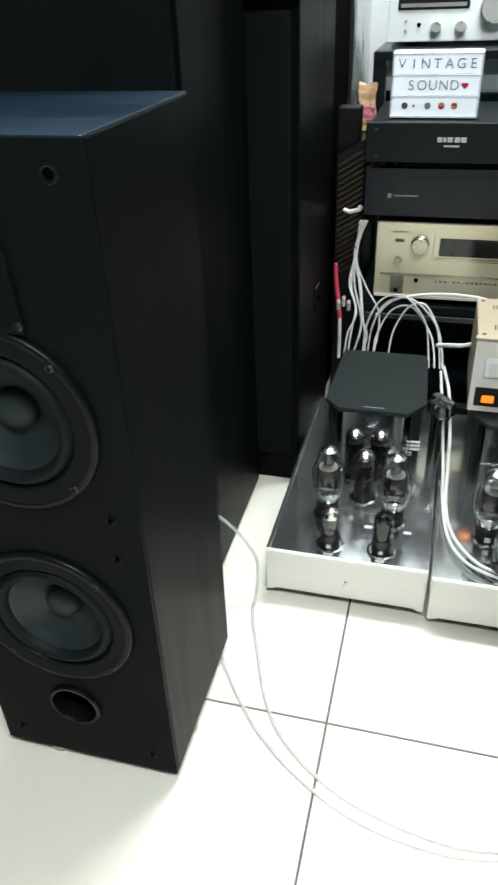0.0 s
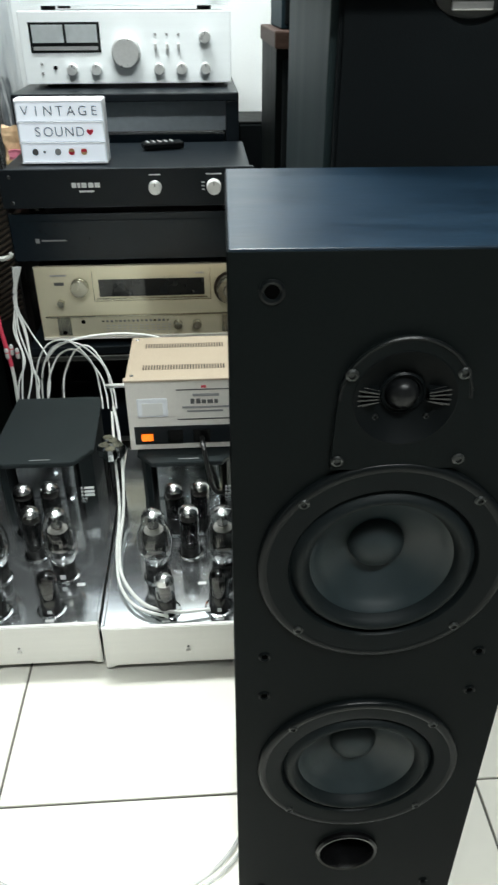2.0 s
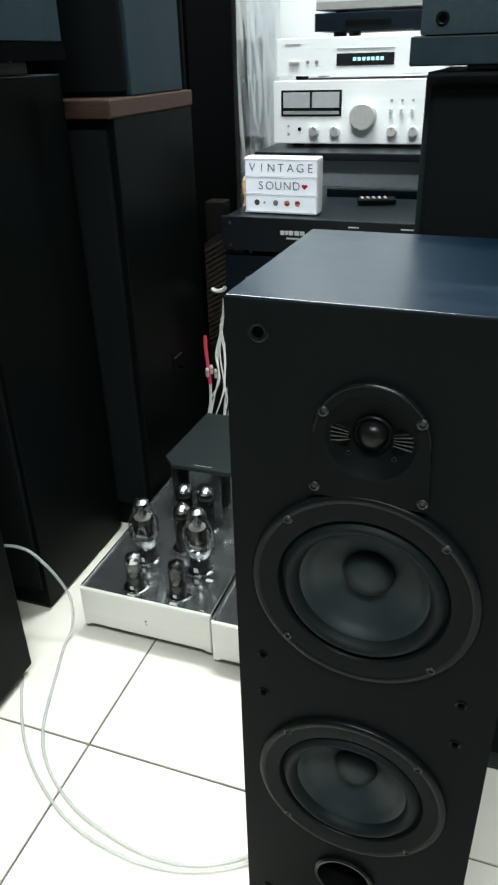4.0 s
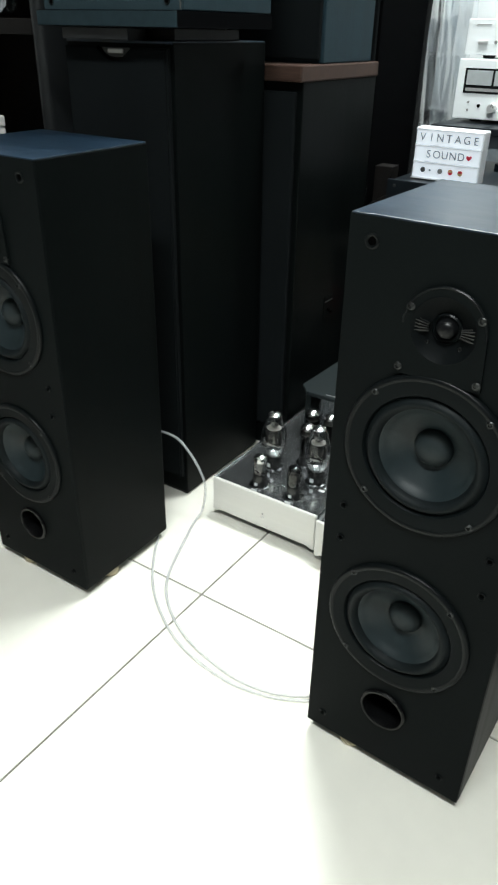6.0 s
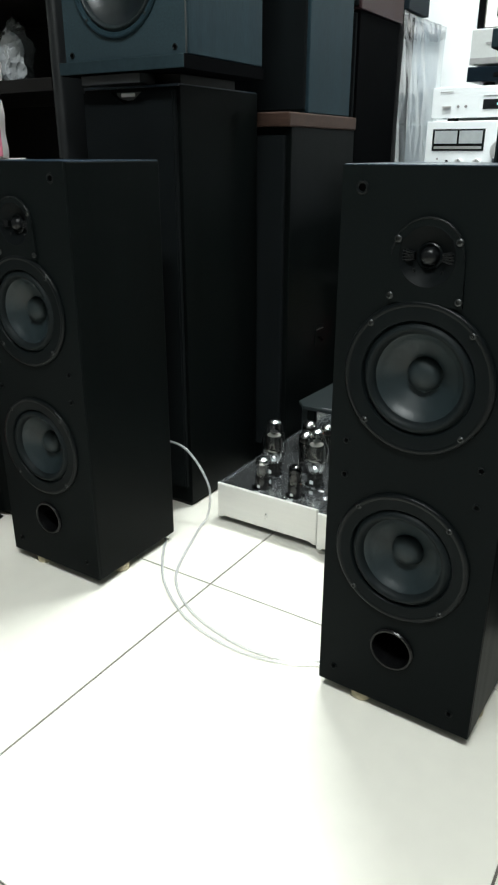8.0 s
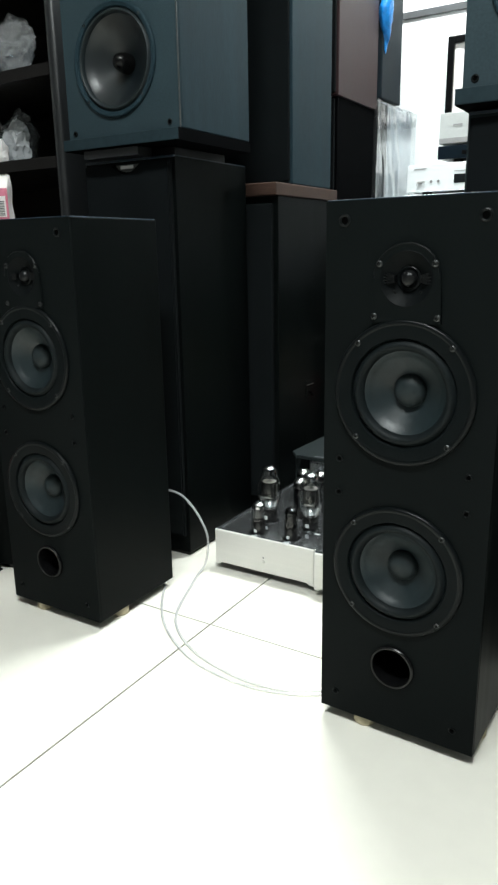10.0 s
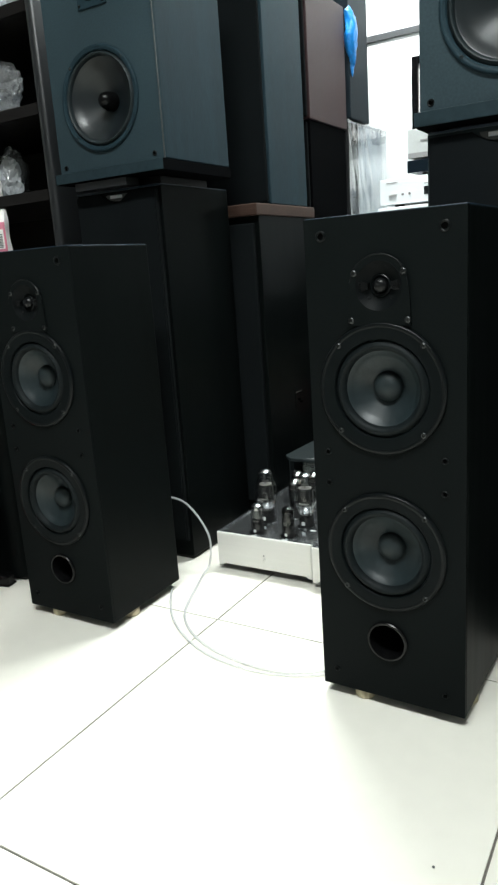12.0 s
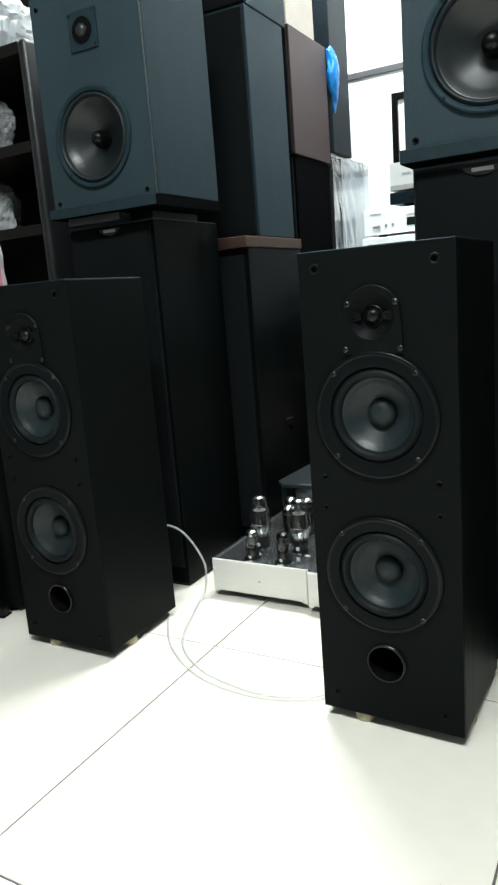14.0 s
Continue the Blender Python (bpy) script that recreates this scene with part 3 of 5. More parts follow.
def plinth_monitor(x, y, z, label):
    s = thing("monitor_speaker", x, y, z, label, "loudspeaker", 0, "pair of grey-black monitors")
    w, d, h = 0.288, 0.248, 0.455
    part("cabinet", open_front(box(-w / 2, 0.006, 0.016, w / 2, d, h, 0.002)), M_SIDE2, s)
    part("baffle", pierced(-w / 2 + 0.0015, 0.0165, w / 2 - 0.0015, h - 0.001, 0.014, ((-0.009, 0.151, 0.0965),)), M_BAFFLE2, s)
    # Thin pale trim down the right front edge only.
    part("edge_strip", box(w / 2 - 0.0015, -0.0006, 0.017, w / 2 + 0.0008, 0.0012, h - 0.001), M_SCREW, s, "thin pale edge trim")
    pl = [(-w / 2 - 0.004, d), (-w / 2 - 0.004, -0.012), (w / 2 + 0.003, -0.012), (w / 2 + 0.003, d)]
    # Plinth body matt black: shade on its sides is put into the colour.
    part("plinth", prism(pl, -0.0065, 0.0155, bev=0.002), M_MATT, s)
    part("plinth_lip", box(-w / 2 - 0.0045, -0.0140, -0.0060, w / 2 + 0.0035, -0.0115, 0.0150, 0.001), M_PLINTH, s, "grey front lip of the plinth")
    driver(s, -0.009, 0.151, 0.1030, 0.0910, 0.0810, 0.0190, screws=0.0690, bullet=True)
    t = part("tweeter", box(-0.0400, -0.004, 0.3215, 0.0350, 0.004, 0.3975, 0.0015), M_SIDE2, s)
    part("dome_ring", lathe([(0.026, 0.003), (0.026, 0.0055), (0.023, 0.006), (0.014, 0.0045)], front(-0.003, 0, 0.3595), 32, caps=False), M_PLAST, t, smooth=True)
    part("dome", lathe([(0.014, 0.004), (0.0125, 0.009), (0.008, 0.0135), (0, 0.0155)], front(-0.003, 0, 0.3595), 24, caps=False), M_CONE2, t, smooth=True)
    for sx in (-1, 1):
        for sz in (0.328, 0.391):
            screw(t, -0.003 + sx * 0.031, sz, -0.0042, 0.0028)
        for hz in (0.028, h - 0.028):
            socket(s, sx * 0.1225 - 0.003, hz, 0.0, 0.0056)
    return s


plinth_monitor(-0.3120, 0.1950, 0.8820, "grey-black monitor loudspeaker with bare woofer, standing on a tower")
plinth_monitor(0.5250, 0.1150, 0.8685, "grey-black monitor loudspeaker with bare woofer, standing on a tower")
tagged(part("foam_pad", box(-0.416, 0.192, 0.8575, -0.272, 0.235, 0.8742, 0.001), M_POST), "grey flat pad between two loudspeakers", "pad")
# Added filler: stands in for the shade in the gap behind the pad.
tagged(part("gap_filler", box(-0.425, 0.250, 0.8575, -0.225, 0.430, 0.8746, 0.001), M_SHELF), "black filler added to darken the gap between two loudspeakers", "spacer")
tagged(part("foam_pad", box(0.42, 0.150, 0.8572, 0.58, 0.350, 0.8616, 0.001), M_POST), "grey flat pad between two loudspeakers", "pad")


def slab_tower(x, y, w, d, h, label):
    s = thing("slab_top_speaker", x, y, 0, label, "loudspeaker", 0, "wood-topped towers")
    part("body", box(-w / 2 + 0.004, 0.010, 0, w / 2 - 0.004, d, h - 0.028, 0.002), M_VINYL, s)
    part("grille", box(-w / 2 + 0.016, 0.0, 0.06, w / 2 - 0.016, 0.012, h - 0.045, 0.004), M_CLOTH, s)
    part("top_slab", box(-w / 2, -0.006, h - 0.028, w / 2, d, h, 0.003), M_WOOD, s, "brown wooden top slab")
    return s


slab_tower(-0.2530, 0.508, 0.234, 0.322, 0.820, "black tower loudspeaker with a brown wooden top slab")
slab_tower(0.5350, 0.900, 0.240, 0.33, 0.795, "black tower loudspeaker with a brown wooden top slab")

# terminal plate on the side of the tower beside the amplifier
tp = thing("terminal_plate", -0.1400, 0.680, 0.315, "small black terminal plate with chrome clip", "terminal", 90)
part("plate", box(-0.020, -0.0015, -0.026, 0.020, 0.0, 0.026, 0.0005), M_VINYL, tp)
part("clip", box(-0.018, -0.004, 0.014, 0.018, -0.001, 0.0160, 0.0006), M_SCREW, tp)
for k in (-1, 1):
    part("post", lathe([(0.003, 0), (0.003, 0.006), (0, 0.007)], front(0.004 + k * 0.006, -0.001, -0.010 - k * 0.004), 12), M_HOLE, tp, smooth=True)


def plain_speaker(name, x0, y0, z0, x1, y1, z1, m, label, cloth=True):
    s = thing(name, (x0 + x1) / 2, y0, z0, label, "loudspeaker")
    w, d, h = x1 - x0, y1 - y0, z1 - z0
    part("cabinet", box(-w / 2, 0.008, 0, w / 2, d, h, 0.0025), m, s)
    if cloth:
        part("grille", box(-w / 2 + 0.006, 0.0, 0.006, w / 2 - 0.006, 0.0085, h - 0.006, 0.003), M_CLOTH, s)
    return s


plain_speaker("bookshelf_speaker", -0.365, 0.580, 0.8205, -0.140, 0.795, 1.362, M_SIDE2, "grey-black tall cabinet standing on a wooden slab")
plain_speaker("bookshelf_speaker", -0.372, 0.590, 1.3625, -0.138, 0.815, 1.72, M_SIDE2, "slate grey loudspeaker cabinet stacked on another")
plain_speaker("stand_speaker", -0.350, 0.845, 0.0, -0.150, 1.10, 1.052, M_MATT, "tall black cabinet in the back row")
plain_speaker("brown_speaker", -0.350, 0.838, 1.0525, -0.145, 1.106, 1.386, M_BROWN, "dark reddish brown veneered loudspeaker on a black cabinet")
bc = tagged(part("carton", box(-0.34, 0.86, 1.3865, -0.155, 1.05, 1.70, 0.003), M_BEIGE), "beige cardboard carton on a brown loudspeaker", "box")
plain_speaker("tall_speaker", -0.350, 1.125, 1.0905, -0.142, 1.285, 1.80, M_SLATE, "slate-blue cabinet standing on the film-wrapped one", False)
plain_speaker("bookshelf_speaker", 0.430, 0.930, 0.7955, 0.62, 1.15, 1.35, M_SIDE2, "grey-black tall cabinet standing on a wooden slab")


# ---- things wrapped in film ----
def crumple(bm, amp, freq, seed=0.0):
    for v in bm.verts:
        p = v.co * freq + Vector((seed, seed * 0.7, seed * 1.3))
        v.co += Vector((noise.noise(p), noise.noise(p + Vector((7, 3, 1))), noise.noise(p + Vector((2, 9, 5))))) * amp
    return bm


def grid_box(x0, y0, z0, x1, y1, z1, cuts):
    bm = box(x0, y0, z0, x1, y1, z1)
    bmesh.ops.subdivide_edges(bm, edges=bm.edges, cuts=cuts, use_grid_fill=True)
    return bm


def creased(bm):
    """Film drawn tight: long upright folds, finer wrinkles across them."""
    for v in bm.verts:
        x, y, z = v.co
        p = Vector((x * 13 + 1.5 * z, y * 13 + 3.0 * z, z * 3.6))
        q = Vector((x * 36 - 4 * z, y * 36 + 7 * z, z * 8))
        fold = abs(noise.noise(p)) * 0.009 + max(0.0, noise.noise(q) - 0.2) * 0.007
        v.co += Vector((math.copysign(fold, x), math.copysign(fold, y - 0.16), 0.006 * noise.noise(q)))
    return bm


wp = thing("wrapped_speaker", -0.245, 1.120, 0.0, "pale grey cabinet wrapped in crinkled clear plastic film", "wrapped cabinet")
part("cabinet", box(-0.10, 0.012, 0.0, 0.092, 0.310, 1.080, 0.004), M_GREYPANEL, wp)
part("front_frame", box(-0.1008, 0.004, 0.001, 0.0928, 0.092, 1.081, 0.003), M_MATT, wp, "black front frame")
part("film", creased(grid_box(-0.104, -0.002, 0.004, 0.097, 0.318, 1.086, 60)), M_FILM, wp, "clear crinkled film")
bb = bmesh.new()
bmesh.ops.create_icosphere(bb, subdivisions=4, radius=1, matrix=at(-0.138, 1.150, 1.300) @ Matrix.Diagonal((0.017, 0.026, 0.098, 1)))
for v in bb.verts:
    f = min(1.0, max(0.25, (v.co.z - 1.17) / 0.13))
    v.co.x, v.co.y = -0.140 + (v.co.x + 0.138) * f, 1.146 + (v.co.y - 1.150) * f
tagged(part("plastic_bag", crumple(crumple(bb, 0.008, 22), 0.005, 60, 2), M_BLUE, smooth=True), "crumpled bright blue plastic bag between cabinets", "bag")

# picture frame on the wall
pf = thing("picture_frame", 0.031, 1.582, 1.075, "black picture frame with white mount on the wall", "picture frame")
for a in ((-0.125, 0.0, -0.103, 0.26), (0.103, 0.0, 0.125, 0.26), (-0.103, 0.0, 0.103, 0.022), (-0.103, 0.238, 0.103, 0.26)):
    part("frame_bar", box(a[0], -0.004, a[1], a[2], 0.018, a[3], 0.002), M_PLAST, pf)
part("mount", box(-0.103, 0.008, 0.022, 0.103, 0.014, 0.238), M_PAPER, pf)
part("picture", box(-0.070, 0.004, 0.050, 0.070, 0.008, 0.210), M_DARKPIC, pf)


# ---- equipment rack and stacked components ----
rk = thing("equipment_rack", 0.150, 0.800, 0.0, "low black rack carrying stacked audio components", "rack")
part("shelf", box(-0.225, 0.0, 0.238, 0.225, 0.27, 0.254, 0.002), M_STEELBLK, rk)
part("shelf", box(-0.225, 0.0, 0.030, 0.225, 0.27, 0.044, 0.002), M_STEELBLK, rk)
part("rail", box(-0.222, -0.006, 0.226, 0.222, 0.0, 0.236, 0.001), M_SCREW, rk, "chrome front rail")
part("back_panel", box(-0.225, 0.262, 0.046, 0.225, 0.270, 0.236), M_STEELBLK, rk)
for sx in (-0.222, 0.208):
    for sy in (0.004, 0.252):
        part("leg", box(sx, sy, 0.0, sx + 0.014, sy + 0.014, 0.238, 0.001), M_STEELBLK, rk)


def component(name, x0, z0, x1, z1, y0, d, face, body, label, feet=0.008):
    s = thing(name, (x0 + x1) / 2, y0, z0, label, "hi-fi component")
    w, h = x1 - x0, z1 - z0
    part("chassis", box(-w / 2 + 0.006, 0.010, feet, w / 2 - 0.006, d, h - 0.002, 0.0015), body, s)
    part("faceplate", box(-w / 2, 0.0, feet, w / 2, 0.0105, h, 0.0018), face, s)
    for sx in (-1, 1):
        for sy in (0.04, d - 0.04):
            part("foot", lathe([(0.013, 0), (0.015, 0.001), (0.015, feet)], at(sx * (w / 2 - 0.05), sy, 0), 16), M_PLAST, s)
    return s


def knob(parent, x, z, r, dep, m=M_KNOB, name="knob", mark=True):
    k = part(name, lathe([(r * 1.06, 0.0), (r * 1.06, dep * 0.22), (r, dep * 0.26), (r, dep * 0.90), (r * 0.92, dep), (0, dep)], front(x, 0, z), 28), m, parent, smooth=True)
    if mark:
        part("knob_mark", box(x - 0.0006, -dep - 0.0006, z + r * 0.35, x + 0.0006, -dep + 0.0004, z + r * 0.85), M_INK, k)
    return k


def bar(parent, name, x0, z0, x1, z1, m, y=0.0, t=0.0012):
    return part(name, box(x0, y - t, z0, x1, y + 0.0006, z1), m, parent)


# champagne receiver
rc = component("champagne_receiver", -0.046, 0.2545, 0.366, 0.413, 0.815, 0.25, M_CHAMP, M_STEELBLK, "champagne vintage receiver with dark dial window and large tuning knob", 0.012)
bar(rc, "dial_window", -0.086, 0.098, 0.117, 0.132, M_DISPLAY)
bar(rc, "dial_trim", -0.092, 0.092, 0.122, 0.095, M_KNOBCH)
bar(rc, "lower_step", -0.195, 0.058, 0.195, 0.0605, M_KNOBCH, t=0.004)
part("knob_well", lathe([(0.0335, 0.0), (0.0335, 0.0012), (0.0300, 0.0016), (0.0, 0.0016)], front(0.1685, 0, 0.110), 36), M_BRONZE, rc, "dark ring round the tuning knob")
tk = knob(rc, 0.1685, 0.110, 0.0270, 0.020, M_KNOBCH, "tuning_knob", mark=False)
part("knob_face", lathe([(0.0150, 0.0195), (0.0150, 0.0212), (0.0135, 0.0220), (0, 0.0220)], front(0.1685, 0, 0.110), 28), M_CHROME, tk)
bar(rc, "upper_panel_line", -0.096, 0.0885, 0.128, 0.0900, M_KNOBCH)
bar(rc, "panel_side", -0.0975, 0.088, -0.0960, 0.150, M_KNOBCH)
bar(rc, "panel_side", 0.1280, 0.088, 0.1295, 0.150, M_KNOBCH)
knob(rc, -0.122, 0.118, 0.0165, 0.016, M_KNOBCH)
knob(rc, -0.162, 0.087, 0.0070, 0.010, M_KNOBCH, mark=False)
knob(rc, 0.062, 0.038, 0.0085, 0.012, M_KNOBCH)
knob(rc, 0.100, 0.038, 0.0085, 0.012, M_KNOBCH)
bar(rc, "power_key", -0.170, 0.122, -0.152, 0.128, M_INK)
bar(rc, "inset_door", -0.174, 0.020, -0.148, 0.056, M_KNOBCH, t=0.003)
bar(rc, "inset_door", 0.150, 0.020, 0.176, 0.056, M_KNOBCH, t=0.003)
part("phones_socket", lathe([(0.0042, 0.0), (0.0042, 0.0015), (0.0028, 0.0016), (0.0026, 0.0004)], front(-0.124, 0, 0.047), 16), M_HOLE, rc)
part("phones_socket", lathe([(0.0042, 0.0), (0.0042, 0.0015), (0.0028, 0.0016), (0.0026, 0.0004)], front(-0.162, -0.003, 0.026), 16), M_HOLE, rc)
part("phones_socket", lathe([(0.0042, 0.0), (0.0042, 0.0015), (0.0028, 0.0016), (0.0026, 0.0004)], front(0.168, -0.003, 0.026), 16), M_HOLE, rc)
for k in range(16):
    bar(rc, "push_key", -0.088 + k * 0.0085, 0.045, -0.083 + k * 0.0085, 0.049, M_INK if k % 3 else M_KNOBCH)
for k in range(12):
    for j in range(3):
        bar(rc, "print_line", -0.080 + k * 0.011, 0.026 + 0.0055 * j, -0.073 + k * 0.011 - 0.002 * (j * k % 2), 0.0272 + 0.0055 * j, M_GREYINK)
bar(rc, "print_line", -0.176, 0.140, -0.146, 0.143, M_GREYINK)
bar(rc, "bottom_lip", -0.204, 0.0125, 0.204, 0.0165, M_PSUFACE, t=0.006)
bar(rc, "print_line", 0.10, 0.140, 0.116, 0.143, M_GREYINK)

# dark component above it
dk = component("dark_disc_player", -0.074, 0.4135, 0.366, 0.513, 0.812, 0.25, M_GLOSSBLK, M_STEELBLK, "gloss blue-black disc player with faint lettering", 0.012)
bar(dk, "front_flap", -0.205, 0.024, 0.205, 0.086, M_GLOSSBLK, t=0.003)
bar(dk, "print_line", -0.165, 0.050, -0.120, 0.0525, M_GREYINK, -0.003)
bar(dk, "print_ring", -0.176, 0.047, -0.169, 0.055, M_GREYINK, -0.003)

# black preamplifier, wider than the rest
pa = component("black_preamplifier", -0.075, 0.5135, 0.372, 0.592, 0.798, 0.265, M_STEELBLK, M_STEELBLK, "wide black preamplifier with two bright knobs", 0.012)
knob(pa, 0.048, 0.046, 0.0110, 0.016, M_KNOB)
knob(pa, 0.152, 0.046, 0.0125, 0.016, M_CERAMIC)
for k, (a, b) in enumerate(((-0.098, -0.090), (-0.088, -0.083), (-0.081, -0.072), (-0.069, -0.060), (-0.058, -0.049))):
    bar(pa, "print_line", a, 0.047, b, 0.055, M_WHITEINK)
bar(pa, "print_line", -0.086, 0.039, -0.060, 0.042, M_WHITEINK)
bar(pa, "print_line", 0.038, 0.066, 0.058, 0.068, M_WHITEINK)
bar(pa, "print_line", 0.138, 0.066, 0.166, 0.068, M_WHITEINK)
for k in range(3):
    bar(pa, "print_line", 0.130, 0.040 + k * 0.006, 0.136, 0.042 + k * 0.006, M_WHITEINK)
for sx in (-0.205, 0.205):
    for sz in (0.022, 0.066):
        screw(pa, sx, sz, -0.0002, 0.0036)

# black rack behind the stack
st = thing("black_stand", 0.132, 1.080, 0.0, "tall black metal stand behind the front stack", "stand")
part("top_board", box(-0.230, 0.0, 0.664, 0.228, 0.36, 0.680, 0.002), M_STEELBLK, st)
part("mid_board", box(-0.204, 0.0, 0.555, 0.202, 0.36, 0.570, 0.002), M_STEELBLK, st)
for sx in (-0.230, 0.202):
    part("side_post", box(sx, 0.002, 0.0, sx + 0.026, 0.030, 0.664, 0.001), M_STEELBLK, st)
    part("side_post", box(sx, 0.328, 0.0, sx + 0.026, 0.356, 0.664, 0.001), M_STEELBLK, st)
part("back_sheet", box(-0.204, 0.040, 0.6035, 0.202, 0.046, 0.664), M_GREYSTEEL, st, "blue-grey sheet below the top board")
bx = component("black_tuner_box", 0.070, 0.5705, 0.330, 0.602, 1.100, 0.20, M_GLOSSBLK, M_STEELBLK, "slim black box with a bright top edge", 0.004)
bar(bx, "bright_edge", -0.126, 0.0295, 0.110, 0.0315, M_SCREW)
rm = thing("remote_control", 0.200, 0.985, 0.592, "small black remote control with pale keys", "remote control", -74)
part("remote_body", box(-0.016, -0.035, 0.0, 0.016, 0.045, 0.012, 0.003), M_PLAST, rm)
for a in range(3):
    for b in range(5):
        part("key", box(-0.011 + a * 0.008, -0.028 + b * 0.012, 0.012, -0.006 + a * 0.008, -0.022 + b * 0.012, 0.0135, 0.0008), M_GREYINK, rm)

plain_speaker("narrow_cabinet", 0.364, 1.250, 0.0, 0.500, 1.430, 0.600, M_VINYL, "narrow black cabinet standing beside the metal stand")

# light box with letters
lb = thing("light_box", 0.0360, 0.842, 0.592, "white cinema light box with black letters in three rows", "light box", -2)
part("case", box(-0.077, 0.006, 0.0, 0.077, 0.040, 0.106, 0.003), M_LBOX, lb)
for k in range(3):
    z0 = 0.004 + k * 0.0335
    part("letter_panel", box(-0.0735, 0.0035, z0, 0.0735, 0.0062, z0 + 0.0300, 0.0006), M_LPANEL, lb)
    part("rail", box(-0.0755, 0.0005, z0 + 0.0300, 0.0755, 0.0062, z0 + 0.0325, 0.0005), M_LBOX, lb)
part("rail", box(-0.0755, 0.0005, 0.0005, 0.0755, 0.0062, 0.0040, 0.0005), M_LBOX, lb)
for k, ch in enumerate("VINTAGE"):
    lettering(ch, 0.0225, front(-0.059 + k * 0.0200, 0.0028, 0.086), M_LETTER, lb, "letter")
for k, ch in enumerate("SOUND"):
    lettering(ch, 0.0225, front(-0.041 + k * 0.0185, 0.0028, 0.0523), M_LETTER, lb, "letter")
heart = [(0.0062 * (16 * math.sin(a) ** 3) / 16, 0.0062 * (13 * math.cos(a) - 5 * math.cos(2 * a) - 2 * math.cos(3 * a) - math.cos(4 * a)) / 16) for a in [2 * math.pi * k / 28 for k in range(28)]]
part("heart", prism(heart, 0.0, 0.0008, front(0.0505, 0.0032, 0.0525)), M_HEART, lb, "red heart")
for k, (x, m) in enumerate(((-0.050, M_INK), (-0.034, M_GREYINK), (-0.010, M_GREYINK), (0.014, M_HEART), (0.036, M_YEL))):
    r = 0.0058 if k != 1 else 0.0025
    part("picture_tile", lathe([(r, 0), (r, 0.0008), (0, 0.0008)], front(x, 0.0032, 0.0200), 14), m, lb)
    if k in (3, 4):
        part("picture_tile", box(x - 0.005, 0.0022, 0.0200, x + 0.005, 0.0030, 0.0245), M_YEL if k == 3 else M_HEART, lb)

# silver amplifier with meters
ia = component("silver_amplifier", -0.082, 0.6805, 0.350, 0.8215, 1.180, 0.30, M_SILVER, M_SILVER, "silver integrated amplifier with two level meters and a large volume knob", 0.008)
KX, KZ = 1.187, 1.145
m0 = bar(ia, "meter_window", KX * (-0.166), KZ * (0.058), KX * (-0.045), KZ * (0.106), M_DISPLAY)
bar(ia, "meter_face", KX * (-0.161), KZ * (0.074), KX * (-0.108), KZ * (0.102), M_METER, -0.0014)
bar(ia, "meter_face", KX * (-0.103), KZ * (0.074), KX * (-0.050), KZ * (0.102), M_METER, -0.0014)
bar(ia, "meter_strip", KX * (-0.161), KZ * (0.062), KX * (-0.050), KZ * (0.068), M_GREYINK, -0.0014)
knob(ia, KX * -0.002, KZ * 0.058, KX * 0.0240, KX * 0.020, M_KNOB, "volume_knob", mark=False)
for x in (-0.098, -0.056, 0.054, 0.094, 0.136):
    knob(ia, KX * x, KZ * 0.031, KX * 0.0090, KX * 0.014, M_KNOB)
knob(ia, KX * 0.136, KZ * 0.082, KX * 0.0098, KX * 0.014, M_KNOB)
for x in (0.050, 0.070, 0.090):
    part("lever", box(KX * x - 0.0026, -0.014, KZ * 0.062, KX * x + 0.0026, 0.0, KZ * 0.072, 0.001), M_KNOB, ia)
    bar(ia, "print_line", KX * (x - 0.002), KZ * (0.084), KX * (x + 0.002), KZ * (0.088), M_GREYINK)
bar(ia, "power_key", KX * (-0.153), KZ * (0.022), KX * (-0.149), KZ * (0.027), M_GREYINK)
bar(ia, "power_key", KX * (-0.153), KZ * (0.038), KX * (-0.149), KZ * (0.042), M_GREYINK)
part("phones_socket", lathe([(0.0042, 0.0), (0.0042, 0.0015), (0.0030, 0.0016), (0.0028, 0.0004)], front(KX * -0.128, 0, KZ * 0.034), 16), M_HOLE, ia)

# silver tuner on the amplifier
tu = component("silver_tuner", -0.076, 0.8220, 0.346, 0.9060, 1.188, 0.29, M_SILVER, M_SILVER, "silver tuner with a small lit display", 0.008)
d0 = bar(tu, "display", KX * (-0.060), KZ * (0.024), KX * (0.048), KZ * (0.045), M_DISPLAY)
for k in range(7):
    bar(tu, "display_segment", KX * (-0.028 + k * 0.0085), KZ * (0.032), KX * (-0.0225 + k * 0.0085), KZ * (0.038), M_VFD, -0.0014)
knob(tu, KX * 0.150, KZ * 0.030, KX * 0.0070, KX * 0.010, M_KNOB, mark=False)
bar(tu, "push_key", KX * (-0.152), KZ * (0.028), KX * (-0.132), KZ * (0.033), M_KNOB, t=0.004)
for x in (-0.116, -0.098):
    part("phones_socket", lathe([(0.0038, 0.0), (0.0038, 0.0015), (0.0026, 0.0016), (0.0024, 0.0004)], front(KX * x, 0, KZ * 0.031), 16), M_GREYINK, tu)
bar(tu, "groove", KX * (-0.060), KZ * (0.052), KX * (0.048), KZ * (0.0535), M_GREYINK)
bar(tu, "print_line", KX * (-0.160), KZ * (0.062), KX * (-0.130), KZ * (0.0635), M_GREYINK)
